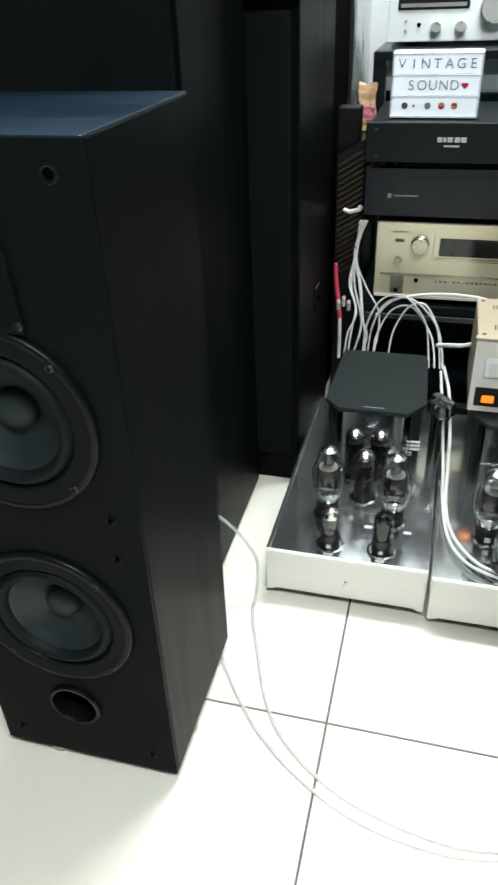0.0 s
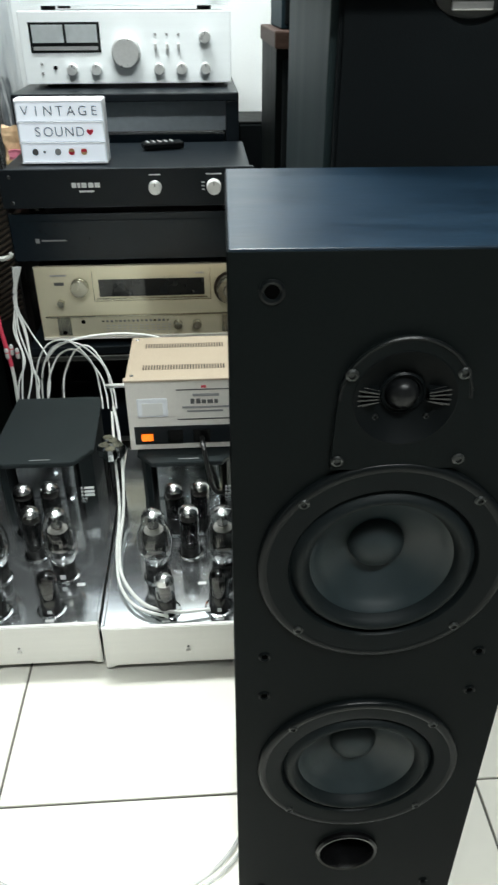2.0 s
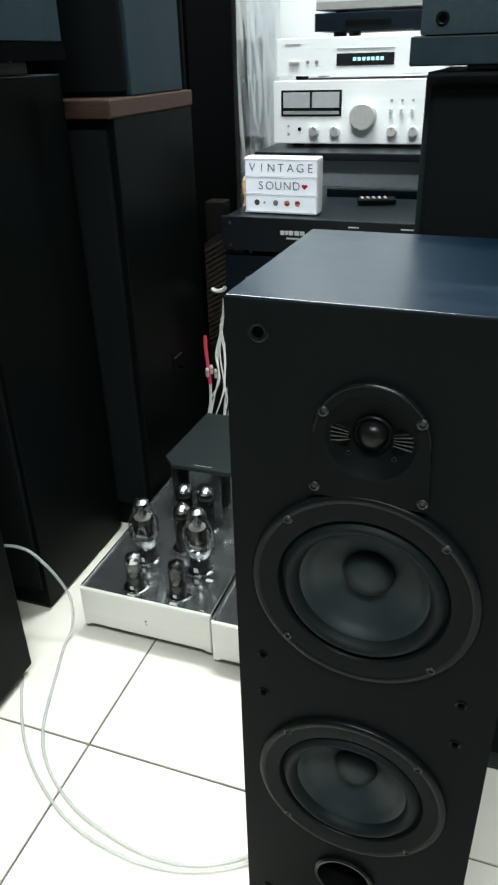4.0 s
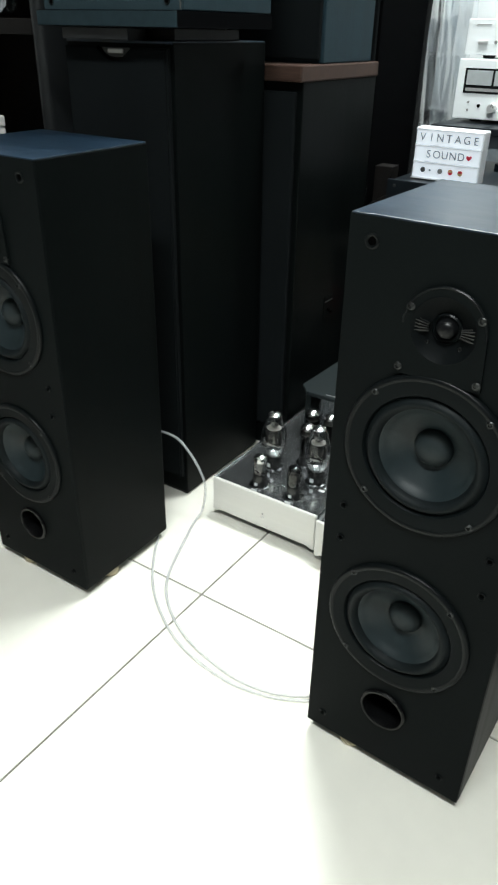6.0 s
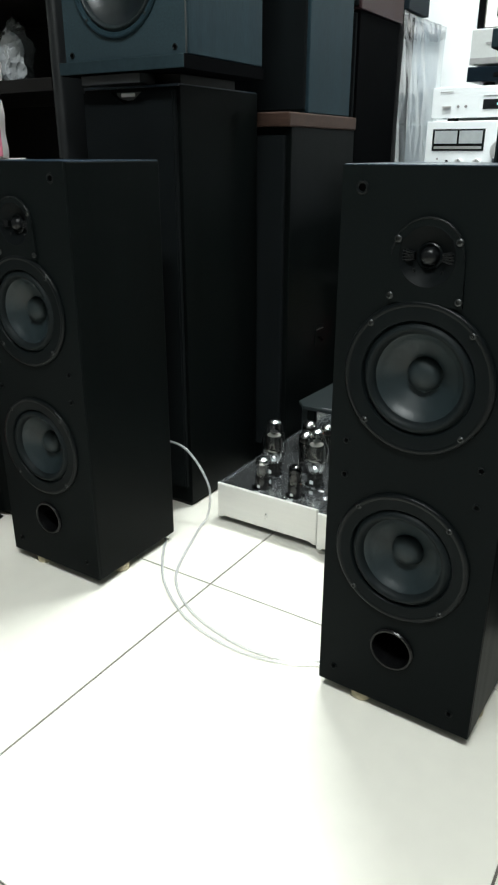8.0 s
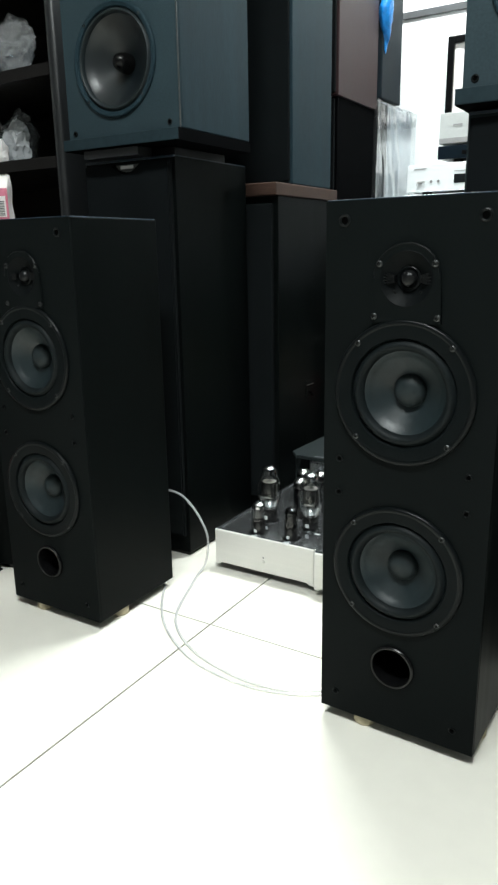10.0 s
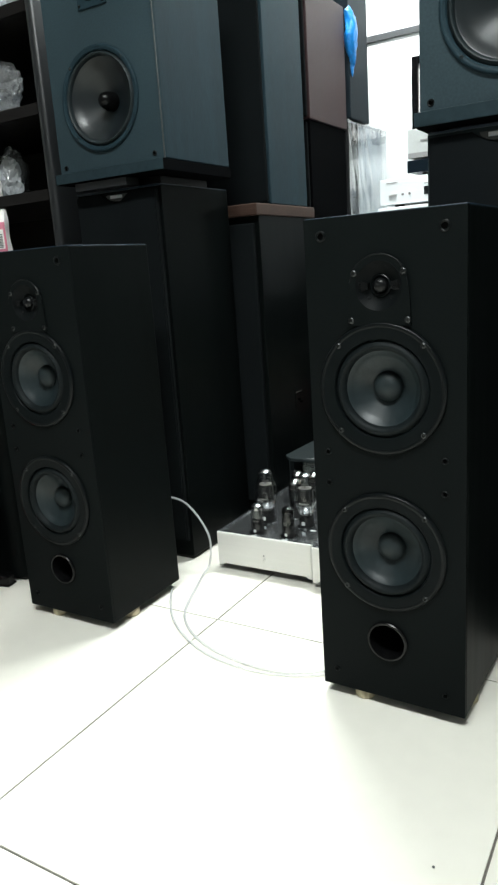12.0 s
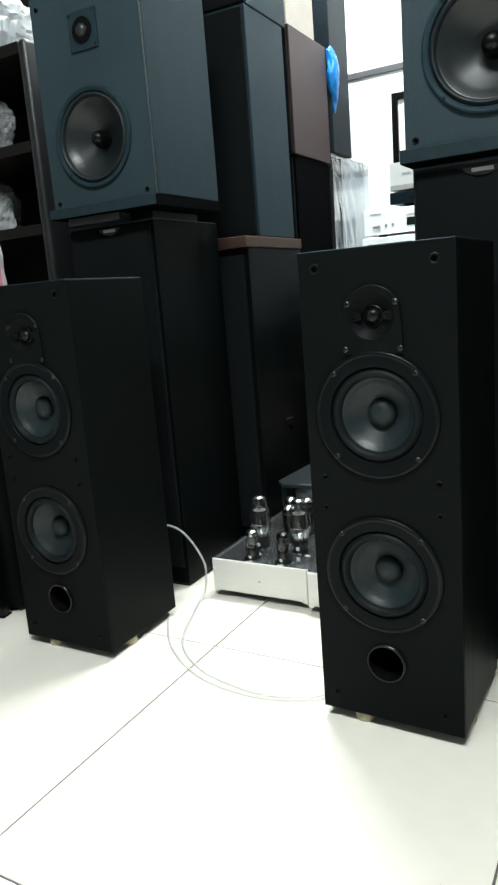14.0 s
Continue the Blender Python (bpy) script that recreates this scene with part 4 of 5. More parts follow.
for k in range(6):
    bar(tu, "push_key", KX * (0.084 + k * 0.013), KZ * (0.060), KX * (0.094 + k * 0.013), KZ * (0.063), M_GREYINK)

bu = component("black_player", 0.010, 0.9065, 0.330, 0.9520, 1.195, 0.24, M_GLOSSBLK, M_STEELBLK, "slim black player on the silver tuner", 0.010)
bar(bu, "tray", -0.090, 0.020, 0.010, 0.030, M_PLAST, t=0.002)
wb = component("white_box_unit", 0.012, 0.9525, 0.330, 1.040, 1.197, 0.20, M_UNIT, M_UNIT, "small off-white unit on top of the stack", 0.004)
bar(wb, "print_line", -0.120, 0.052, -0.094, 0.056, M_GREYINK)
bar(wb, "lower_band", -0.158, 0.006, 0.158, 0.020, M_GREYINK, t=0.002)

# ---- voltage stabiliser on the second hood ----
ps = thing("voltage_stabiliser", 0.239, 0.488, 0.2035, "beige metal voltage stabiliser with a lit orange switch", "power supply")
part("case", box(-0.092, 0.004, 0.004, 0.092, 0.165, 0.132, 0.002), M_PSU, ps)
part("front_lip", box(-0.0945, -0.005, 0.1295, 0.0945, 0.006, 0.1335, 0.0008), M_PSU, ps)
part("faceplate", box(-0.0925, -0.002, 0.003, 0.0925, 0.0045, 0.131, 0.001), M_PSUFACE, ps)
bar(ps, "black_strip", -0.084, 0.014, 0.085, 0.047, M_STEELBLK, -0.002)
sw = part("switch", box(-0.073, -0.008, 0.022, -0.054, -0.003, 0.034, 0.0015), M_ORANGE, ps, "lit orange rocker switch")
part("outlet", box(-0.030, -0.0042, 0.015, -0.005, -0.003, 0.040, 0.001), M_PLAST, ps)
part("outlet", box(0.012, -0.0042, 0.015, 0.040, -0.003, 0.040, 0.001), M_PLAST, ps)
mt = part("meter", box(-0.076, -0.0055, 0.066, -0.027, -0.002, 0.100, 0.002), M_LBOX, ps, "white meter window")
bar(mt, "meter_scale", -0.068, 0.070, -0.035, 0.092, M_CERAMIC, -0.0055)
for a in ((-0.012, 0.1125, 0.080, 0.1140, M_INK), (0.028, 0.1165, 0.036, 0.1200, M_HEART), (0.014, 0.1010, 0.056, 0.1055, M_GREYINK), (0.010, 0.0880, 0.016, 0.0965, M_INK), (0.019, 0.0880, 0.026, 0.0965, M_INK),
          (0.028, 0.0880, 0.035, 0.0945, M_INK), (0.037, 0.0880, 0.046, 0.0945, M_INK), (0.048, 0.0880, 0.054, 0.0945, M_INK), (-0.004, 0.0795, 0.072, 0.0828, M_GREYINK), (0.004, 0.0725, 0.062, 0.0755, M_GREYINK), (-0.012, 0.0585, 0.080, 0.0600, M_INK)):
    bar(ps, "print_line", a[0], a[1], a[2], a[3], a[4], -0.002)
for row in (0.034, 0.118):
    for k in range(30):
        part("vent_slot", box(-0.066 + k * 0.0045, row, 0.1316, -0.0638 + k * 0.0045, row + 0.016, 0.1326), M_BRONZE, ps)
for sx in (-0.082, 0.082):
    for sy in (0.014, 0.152):
        part("screw", lathe([(0.0034, 0.1315), (0.0034, 0.1330), (0.0020, 0.1338), (0, 0.1338)], at(sx, sy, 0), 12), M_SCREW, ps)
cable("power_cable", [(0.265, 0.484, 0.228), (0.267, 0.462, 0.225), (0.270, 0.452, 0.208), (0.282, 0.446, 0.150), (0.305, 0.50, 0.11), (0.345, 0.60, 0.105)], 0.0042, M_CABLEB, "black mains cable plugged into the stabiliser")


# ---- tube amplifiers ----
def big_tube(parent, x, y, z):
    t = part("power_tube", lathe([(0.0170, 0.0), (0.0175, 0.002), (0.0175, 0.026), (0.0160, 0.030)], at(x, y, z), 24), M_BASE, parent, "large glass power tube", smooth=True)
    prof = [(0.0155, 0.029), (0.0195, 0.038), (0.0245, 0.050), (0.0265, 0.064), (0.0265, 0.078), (0.0235, 0.091), (0.0190, 0.100), (0.0175, 0.108), (0.0168, 0.116), (0.0130, 0.1235), (0.0065, 0.1275), (0, 0.1285)]
    gl = part("bulb", lathe(prof, at(x, y, z), 28, caps=False), M_GLASS, t, "clear glass bulb", smooth=True)
    part("top_support", lathe([(0.0085, 0.0985), (0.0085, 0.1000), (0.0020, 0.1004)], at(x, y, z), 16), M_PLATE, t)
    part("flash_band", lathe([(0.0180, 0.037), (0.0215, 0.0445), (0.0238, 0.0500), (0.0246, 0.0540)], at(x, y, z), 28, caps=False), M_GETTER, t, "silvered lower band", smooth=True)
    part("anode", box(x - 0.0165, y - 0.0095, z + 0.055, x + 0.0165, y + 0.0095, z + 0.091, 0.003), M_BASE, t)
    part("getter", lathe([(0.0128, 0.1225), (0.0064, 0.1268), (0, 0.1278)], at(x, y, z), 24, caps=False), M_GETTER, t, smooth=True)
    part("anode_fin", box(x - 0.0195, y - 0.0006, z + 0.060, x + 0.0195, y + 0.0006, z + 0.088), M_PLATE, t)
    for h in (0.056, 0.0915):
        part("mica", lathe([(0.0145, h), (0.0145, h + 0.0010)], at(x, y, z), 20), M_MICA, t)
    part("top_wire", box(x - 0.0010, y - 0.0010, z + 0.093, x + 0.0010, y + 0.0010, z + 0.112), M_SCREW, t)
    part("label_mark", box(x - 0.004, y - 0.0182, z + 0.008, x + 0.004, y - 0.0172, z + 0.016), M_WHITEINK, t)
    return t


def small_tube(parent, x, y, z, silver=True):
    t = part("driver_tube", lathe([(0.0140, 0.0), (0.0145, 0.002), (0.0145, 0.026), (0.0135, 0.029)], at(x, y, z), 22), M_BASE, parent, "small octal driver tube", smooth=True)
    part("bulb", lathe([(0.0130, 0.028), (0.0140, 0.034), (0.0140, 0.060), (0.0125, 0.066), (0.0070, 0.070), (0, 0.0715)], at(x, y, z), 22, caps=False), M_GLASS if silver else M_SMOKE, t, smooth=True)
    part("anode", box(x - 0.0085, y - 0.005, z + 0.034, x + 0.0085, y + 0.005, z + 0.054, 0.002), M_PLATE, t)
    if silver:
        part("getter", lathe([(0.0137, 0.0570), (0.0137, 0.0598), (0.0122, 0.0656), (0.0068, 0.0696), (0, 0.0711)], at(x, y, z), 22, caps=False), M_GETTER, t, smooth=True)
    part("label_mark", box(x - 0.003, y - 0.0150, z + 0.006, x + 0.003, y - 0.0140, z + 0.012), M_WHITEINK, t)
    return t


def rect_tube(parent, x, y, z):
    t = part("rectifier_tube", lathe([(0.0150, 0.0), (0.0155, 0.002), (0.0155, 0.026), (0.0145, 0.029)], at(x, y, z), 22), M_BASE, parent, "tall rectifier tube", smooth=True)
    part("bulb", lathe([(0.0140, 0.028), (0.0155, 0.036), (0.0158, 0.078), (0.0145, 0.086), (0.0080, 0.092), (0, 0.094)], at(x, y, z), 22, caps=False), M_SMOKE, t, smooth=True)
    part("getter", lathe([(0.0158, 0.0825), (0.0149, 0.0862), (0.0116, 0.0896), (0.0082, 0.0923), (0, 0.0944)], at(x, y, z), 22, caps=False), M_GETTER, t, smooth=True)
    part("anode", box(x - 0.0085, y - 0.0055, z + 0.036, x + 0.0085, y + 0.0055, z + 0.068, 0.002), M_BASE, t)
    part("mica", lathe([(0.0135, 0.070), (0.0135, 0.071)], at(x, y, z), 18), M_MICA, t)
    return t


def tube_amplifier(x, y):
    s = thing("tube_amplifier", x, y, 0, "silver-fronted tube amplifier with glass tubes and a charcoal transformer hood", "amplifier", 0, "pair of tube amplifiers")
    w, d, z1 = 0.2375, 0.475, 0.0885
    part("chassis", box(-w / 2 + 0.003, 0.006, 0.026, w / 2 - 0.003, d, z1 - 0.003, 0.001), M_STEELBLK, s)
    part("top_plate", box(-w / 2 + 0.002, 0.006, z1 - 0.003, w / 2 - 0.002, d, z1, 0.0008), M_DARKMIRROR, s, "polished dark top plate")
    # front panel with two short feet at its ends
    pts = [(-w / 2, 0.012), (-w / 2 + 0.010, 0.012), (-w / 2 + 0.014, 0.0185), (w / 2 - 0.014, 0.0185), (w / 2 - 0.010, 0.012), (w / 2, 0.012), (w / 2, z1 + 0.0025), (-w / 2, z1 + 0.0025)]
    part("front_panel", prism(pts, -0.006, 0.0, front(0, 0, 0), 0.0012), M_ALU, s, "pale brushed front panel")
    for sx in (-1, 1):
        part("edge_rail", box(sx * (w / 2 - 0.001) - 0.0025, 0.006, z1 - 0.02, sx * (w / 2 - 0.001) + 0.0025, d, z1 + 0.0035, 0.0008), M_DARKMIRROR, s)
        for fy in (0.06, d - 0.03):
            part("foot", lathe([(0.012, 0.0), (0.014, 0.002), (0.014, 0.0265)], at(sx * (w / 2 - 0.034), fy, 0), 18), M_RUBBER, s)
    part("indicator", lathe([(0.0035, 0.0), (0.0035, 0.003), (0.002, 0.004), (0, 0.004)], front(0.002, 0, 0.0415), 14), M_ALU, s)
    part("indicator", lathe([(0.0016, 0.0), (0.0016, 0.001), (0, 0.001)], front(0.002, 0, 0.050), 10), M_INK, s)
    # tubes
    small_tube(s, -0.028, 0.034, z1, True)
    small_tube(s, 0.049, 0.036, z1, False)
    big_tube(s, -0.044, 0.108, z1)
    big_tube(s, 0.058, 0.108, z1)
    rect_tube(s, 0.006, 0.160, z1)
    rect_tube(s, -0.018, 0.222, z1)
    rect_tube(s, 0.024, 0.226, z1)
    for sx, sy in ((-0.028, 0.014), (0.049, 0.014), (0.084, 0.086), (0.024, 0.088)):
        part("plate_label", box(sx - 0.006, sy - 0.003, z1, sx + 0.006, sy + 0.003, z1 + 0.0006), M_WHITEINK, s)
    for sx, sy in ((-0.044, 0.108), (0.058, 0.108), (0.006, 0.160), (-0.018, 0.222), (0.024, 0.226), (-0.028, 0.034), (0.049, 0.036)):
        part("tube_socket", lathe([(0.0215, 0.0), (0.0215, 0.0022), (0.0185, 0.0030)], at(sx, sy, z1), 22), M_CHROME, s)
    # hood: a plate with cut corners over a transformer block
    x0, x1, y0, y1 = -0.078, 0.092, 0.250, 0.476
    hp = [(x0, y0 + 0.030), (x0 + 0.026, y0), (x1 - 0.030, y0), (x1, y0 + 0.040), (x1 - 0.006, y1), (x0 + 0.006, y1)]
    hood = part("hood_plate", prism(hp, 0.196, 0.2030, bev=0.0012), M_HOOD, s, "charcoal hood plate with cut corners")
    part("hood_mark", box(-0.010, y0 + 0.010, 0.2029, 0.024, y0 + 0.0115, 0.2036), M_GREYINK, hood)
    hi = [(x0 + 0.006, y0 + 0.034), (x0 + 0.012, y0 + 0.026), (x0 + 0.020, y0 + 0.034), (x0 + 0.020, y1 - 0.004), (x0 + 0.006, y1 - 0.004)]
    part("hood_side", prism(hi, z1, 0.196), M_HOOD, s)
    hr = [(x1 - 0.022, y0 + 0.010), (x1 - 0.006, y0 + 0.046), (x1 - 0.012, y1 - 0.004), (x1 - 0.030, y1 - 0.004)]
    part("hood_side", prism(hr, z1, 0.196), M_HOOD, s)
    part("transformer", box(x0 + 0.024, y0 + 0.060, z1, x1 - 0.036, y1 - 0.01, 0.194, 0.004), M_DARKMIRROR, s, "polished transformer cover")
    part("transformer_clamp", box(0.036, y0 + 0.022, z1, 0.058, y0 + 0.034, 0.192, 0.002), M_CHROME, s, "polished steel clamp")
    part("hood_vent", box(x1 - 0.026, y0 + 0.004, z1 + 0.030, x1 - 0.016, y0 + 0.010, z1 + 0.036), M_CHROME, s)
    for k in range(3):
        part("hood_stripe", box(0.066, y0 + 0.012 + k * 0.0005, 0.126 + k * 0.007, 0.088, y0 + 0.016, 0.129 + k * 0.007), M_WHITEINK, s)
    return s


tube_amplifier(-0.0095, 0.2095)
tube_amplifier(0.2345, 0.1985)

# ---- cables behind and over the amplifiers ----
cable("speaker_cable", [(0.105, 0.62, 0.215), (0.118, 0.56, 0.195), (0.126, 0.50, 0.150), (0.128, 0.44, 0.112), (0.128, 0.36, 0.104), (0.140, 0.29, 0.102), (0.175, 0.235, 0.101), (0.22, 0.218, 0.100), (0.27, 0.222, 0.098)], 0.0027, M_CABLE, "white cable laid over the tube amplifier")
cable("speaker_cable", [(0.101, 0.62, 0.205), (0.110, 0.54, 0.170), (0.120, 0.46, 0.112), (0.124, 0.36, 0.100), (0.136, 0.28, 0.098), (0.165, 0.232, 0.098), (0.21, 0.212, 0.097)], 0.0024, M_CABLE, "white cable laid over the tube amplifier")
random.seed(11)
for k in range(6):
    x = -0.080 + k * 0.011 + random.uniform(-0.007, 0.007)
    cable("signal_cable", [(x - 0.004, 0.695, 0.190), (x + random.uniform(-0.014, 0.010), 0.712, 0.225), (x + random.uniform(-0.018, 0.014), 0.735, 0.262 + random.uniform(-0.012, 0.012)), (x * 0.55 - 0.045, 0.770, 0.300 + 0.008 * random.random()), (-0.085 + 0.006 * random.random(), 0.790, 0.36), (-0.078 + 0.003 * k, 0.80, 0.42)], 0.0016, M_CABLEG, "pale signal cable behind the amplifiers")
for k, (a, b, h) in enumerate(((-0.040, 0.095, 0.300), (-0.030, 0.085, 0.285), (-0.050, 0.075, 0.305), (0.000, 0.100, 0.292))):
    cable("signal_cable", [(a, 0.700, 0.190), (a + 0.006, 0.712, h - 0.055), (a + 0.03, 0.722, h - 0.010), ((a + b) / 2 + 0.01, 0.715, h), (b - 0.012, 0.700, h - 0.040), (b, 0.680, 0.215), (b + 0.004, 0.66, 0.190)], 0.0017, M_CABLE if k % 2 else M_CABLEG, "pale looped cable behind the amplifiers")
cable("signal_cable", [(-0.030, 0.725, 0.260), (0.00, 0.738, 0.288), (0.06, 0.752, 0.298), (0.13, 0.762, 0.296), (0.19, 0.758, 0.286), (0.25, 0.73, 0.262)], 0.0026, M_CABLE, "white cable hanging before the receiver")
cable("signal_cable", [(0.090, 0.665, 0.235), (0.108, 0.640, 0.248), (0.132, 0.63, 0.254), (0.150, 0.645, 0.252)], 0.0040, M_CABLE, "white cable entering the stabiliser")
cable("red_cable", [(-0.119, 0.784, 0.338), (-0.117, 0.780, 0.306), (-0.111, 0.774, 0.266), (-0.106, 0.768, 0.232)], 0.0042, M_RED, "thick red cable sleeve beside the amplifier")
cable("signal_cable", [(-0.106, 0.768, 0.232), (-0.104, 0.762, 0.20), (-0.103, 0.753, 0.15)], 0.0034, M_CABLE, "pale cable below a red sleeve")
for k in range(3):
    pl = thing("cable_plug", -0.108 + 0.010 * k, 0.760, 0.262 + 0.008 * (k % 2), "grey cable plug beside the red cable", "plug", 20 * k)
    part("plug_body", lathe([(0.0028, -0.010), (0.0040, -0.007), (0.0040, 0.008), (0.0026, 0.011)], Matrix(), 14), M_CABLEG, pl, smooth=True)
    part("plug_ring", lathe([(0.0042, 0.002), (0.0042, 0.004)], Matrix(), 14), M_HEART, pl)
# chrome binding posts between the hoods
for k, (x, y) in enumerate(((0.100, 0.50), (0.112, 0.487), (0.124, 0.500), (0.115, 0.515), (0.104, 0.525))):
    bp = thing("chrome_connector", x - 0.004, y + 0.02, 0.0885, "bright chrome connector on a black post between the hoods", "connector", 30 * k)
    part("stem", lathe([(0.004, 0.0), (0.004, 0.085 + 0.004 * (k % 3))], Matrix(), 12), M_BASE, bp)
    part("nut", lathe([(0.0105, 0.088), (0.0122, 0.091), (0.0122, 0.103), (0.0090, 0.109), (0, 0.109)], Matrix(), 8), M_CHROME, bp)

# speaker cables on the floor
cable("floor_cable", [(-0.30, 0.165, 0.174), (-0.223, 0.195, 0.165), (-0.177, 0.196, 0.139), (-0.143, 0.196, 0.090), (-0.139, 0.196, 0.050), (-0.141, 0.186, 0.014), (-0.140, 0.160, 0.0035), (-0.122, 0.110, 0.003), (-0.080, 0.005, 0.003), (-0.035, -0.052, 0.003),
      (0.030, -0.094, 0.003), (0.100, -0.116, 0.003), (0.170, -0.124, 0.003), (0.235, -0.110, 0.003), (0.290, -0.068, 0.003), (0.330, 0.02, 0.003), (0.345, 0.14, 0.003)], 0.0026, M_CLEARCABLE, "thin translucent loudspeaker cable looping over the tiles")
cable("floor_cable", [(-0.240, 0.120, 0.003), (-0.175, 0.085, 0.003), (-0.150, 0.050, 0.003), (-0.120, 0.008, 0.003), (-0.082, -0.036, 0.003), (-0.030, -0.078, 0.003),
      (0.035, -0.114, 0.003), (0.105, -0.132, 0.003), (0.175, -0.134, 0.003), (0.245, -0.114, 0.003), (0.300, -0.070, 0.003), (0.345, 0.03, 0.003), (0.365, 0.14, 0.003)], 0.0024, M_CLEARCABLE, "thin translucent loudspeaker cable looping over the tiles")

# bits beside the stack
gm = thing("bronze_grille", -0.104, 0.828, 0.0, "dark bronze slatted grille leaning beside the receiver", "grille", 8)
part("grille_frame", prism([(-0.024, 0.0), (0.026, 0.0), (0.026, 0.556), (-0.024, 0.526)], -0.020, -0.006, front(0, 0, 0), 0.002), M_SHELF, gm)
for k in range(20):
    z = 0.300 + k * 0.011
    part("slat", prism([(-0.022, z), (0.024, z + 0.027), (0.024, z + 0.0315), (-0.022, z + 0.0045)], -0.007, 0.0, front(0, 0, 0)), M_BRONZE, gm)
wk = thing("equipment_case", -0.103, 0.860, 0.0, "narrow dark brown case beside the rack", "case")
part("case_body", box(-0.024, 0.042, 0.0, 0.022, 0.245, 0.530, 0.003), M_SHELF, wk)
part("front_board", box(-0.032, 0.0, 0.0, 0.010, 0.040, 0.607, 0.002), M_SHELF, wk, "dark brown upright board")
cw = thing("candy_packet", -0.112, 1.070, 0.5305, "crumpled peach and yellow packet standing on a dark case", "packet", 6)
part("packet_body", crumple(grid_box(-0.012, 0.0, 0.0, 0.024, 0.016, 0.092, 8), 0.006, 50), M_PEACH, cw)
part("yellow_print", crumple(grid_box(-0.012, -0.0045, 0.004, 0.010, 0.0, 0.030, 5), 0.003, 70), M_YEL, cw, "yellow printed patch")
part("pink_print", crumple(grid_box(-0.004, -0.0055, 0.024, 0.022, -0.002, 0.048, 5), 0.003, 70, 2), M_PINK, cw, "pink printed patch")
cable("signal_cable", [(-0.112, 0.822, 0.432), (-0.100, 0.818, 0.430), (-0.085, 0.816, 0.434), (-0.0795, 0.816, 0.441)], 0.0045, M_CABLE, "short white cable end before a bronze grille")

# ---- shelf unit and clutter in the corner ----
su = thing("shelf_unit", -0.817, 0.260, 0.0, "black-brown open shelf unit with plastic-wrapped stock", "shelf unit")
part("side_panel", box(0.244, 0.0, 0.0, 0.274, 0.40, 1.300, 0.014, 4), M_POST, su, smooth=True)
part("side_panel", box(-0.40, 0.0, 0.0, -0.376, 0.40, 1.300, 0.004), M_SHELF, su)
part("back_panel", box(-0.376, 0.385, 0.0, 0.246, 0.398, 1.290), M_SHELF, su)
for z in (0.05, 0.45, 0.86, 1.052, 1.27):
    part("shelf_board", box(-0.376, 0.004, z, 0.246, 0.385, z + 0.026, 0.002), M_SHELF, su)
# Added board: hides the white wall so the gaps in front stay dark.
bk = thing("back_screen", -0.64, 0.72, 0.0, "tall black board added behind the shelf to keep gaps dark", "board")
part("screen", box(-0.72, 0.0, 0.0, 0.16, 0.03, 1.95, 0.003), M_SHELF, bk)


def pouch(x, y, z, w, h, m, label, seed, rz=0, d=0.5):
    bm = bmesh.new()
    bmesh.ops.create_icosphere(bm, subdivisions=4, radius=1, matrix=Matrix.Diagonal((w / 2, w * d / 2, h / 2, 1)))
    for v in bm.verts:
        v.co.z = max(v.co.z, -h * 0.42)
    crumple(bm, w * 0.12, 3.0 / w, seed)
    for v in bm.verts:
        p = v.co * (7.0 / w) + Vector((seed, 0, seed * 2))
        k = 0.35 if m is M_PAPER else 1.0
        v.co *= 1.0 + k * (0.10 - 0.42 * abs(noise.noise(p)) - 0.20 * abs(noise.noise(p * 2.3)))
    lo = min(v.co.z for v in bm.verts)
    for v in bm.verts:
        v.co.z -= lo
    ob = tagged(part("plastic_pouch", bm, m), label, "pouch")
    ob.matrix_world = pose(x, y, z, 0, 0, rz)
    return ob


for px, py, pz, pw, ph, pm, plabel, seed in (
        (-0.800, 0.36, 0.886, 0.075, 0.110, M_WHITEBAG, "crinkled clear plastic pouch on the shelf", 1),
        (-0.872, 0.35, 0.886, 0.080, 0.075, M_BAGGREY, "hazy plastic packet on the shelf", 2),
        (-0.815, 0.31, 0.886, 0.055, 0.065, M_PAPER, "small white packet on the shelf", 5),
        (-0.930, 0.40, 0.886, 0.110, 0.140, M_BAGFILM, "crinkled clear plastic pouch on the shelf", 6),
        (-0.850, 0.42, 0.886, 0.095, 0.150, M_BAGFILM, "tall clear plastic pouch on the shelf", 7),
        (-1.000, 0.36, 0.886, 0.070, 0.060, M_PAPER, "white packet in clear plastic on the shelf", 11),
        (-0.765, 0.35, 1.079, 0.120, 0.135, M_BAGGREY, "hazy grey plastic bag on the upper shelf", 12),
        (-0.870, 0.36, 1.079, 0.130, 0.120, M_BAGFILM, "crinkled clear plastic pouch on the upper shelf", 13),
        (-0.690, 0.36, 1.296, 0.170, 0.150, M_WHITEBAG, "milky white crinkled plastic bag on top of the shelf", 8),
        (-0.870, 0.34, 1.296, 0.140, 0.100, M_BAGGREY, "hazy plastic bag on top of the shelf", 9)):
    pouch(px, py, pz, pw, ph, pm, plabel, seed, 17 * seed % 50)
oc = thing("small_carton", -0.945, 0.315, 0.886, "small orange and white carton with a dark mark, on the shelf", "carton", 8)
part("carton_body", box(-0.050, 0.0, 0.0, 0.050, 0.04, 0.062, 0.0015), M_PAPER, oc)
part("orange_panel", box(-0.049, -0.0012, 0.004, 0.012, 0.0, 0.060, 0.0003), M_CARTON, oc, "orange printed panel")
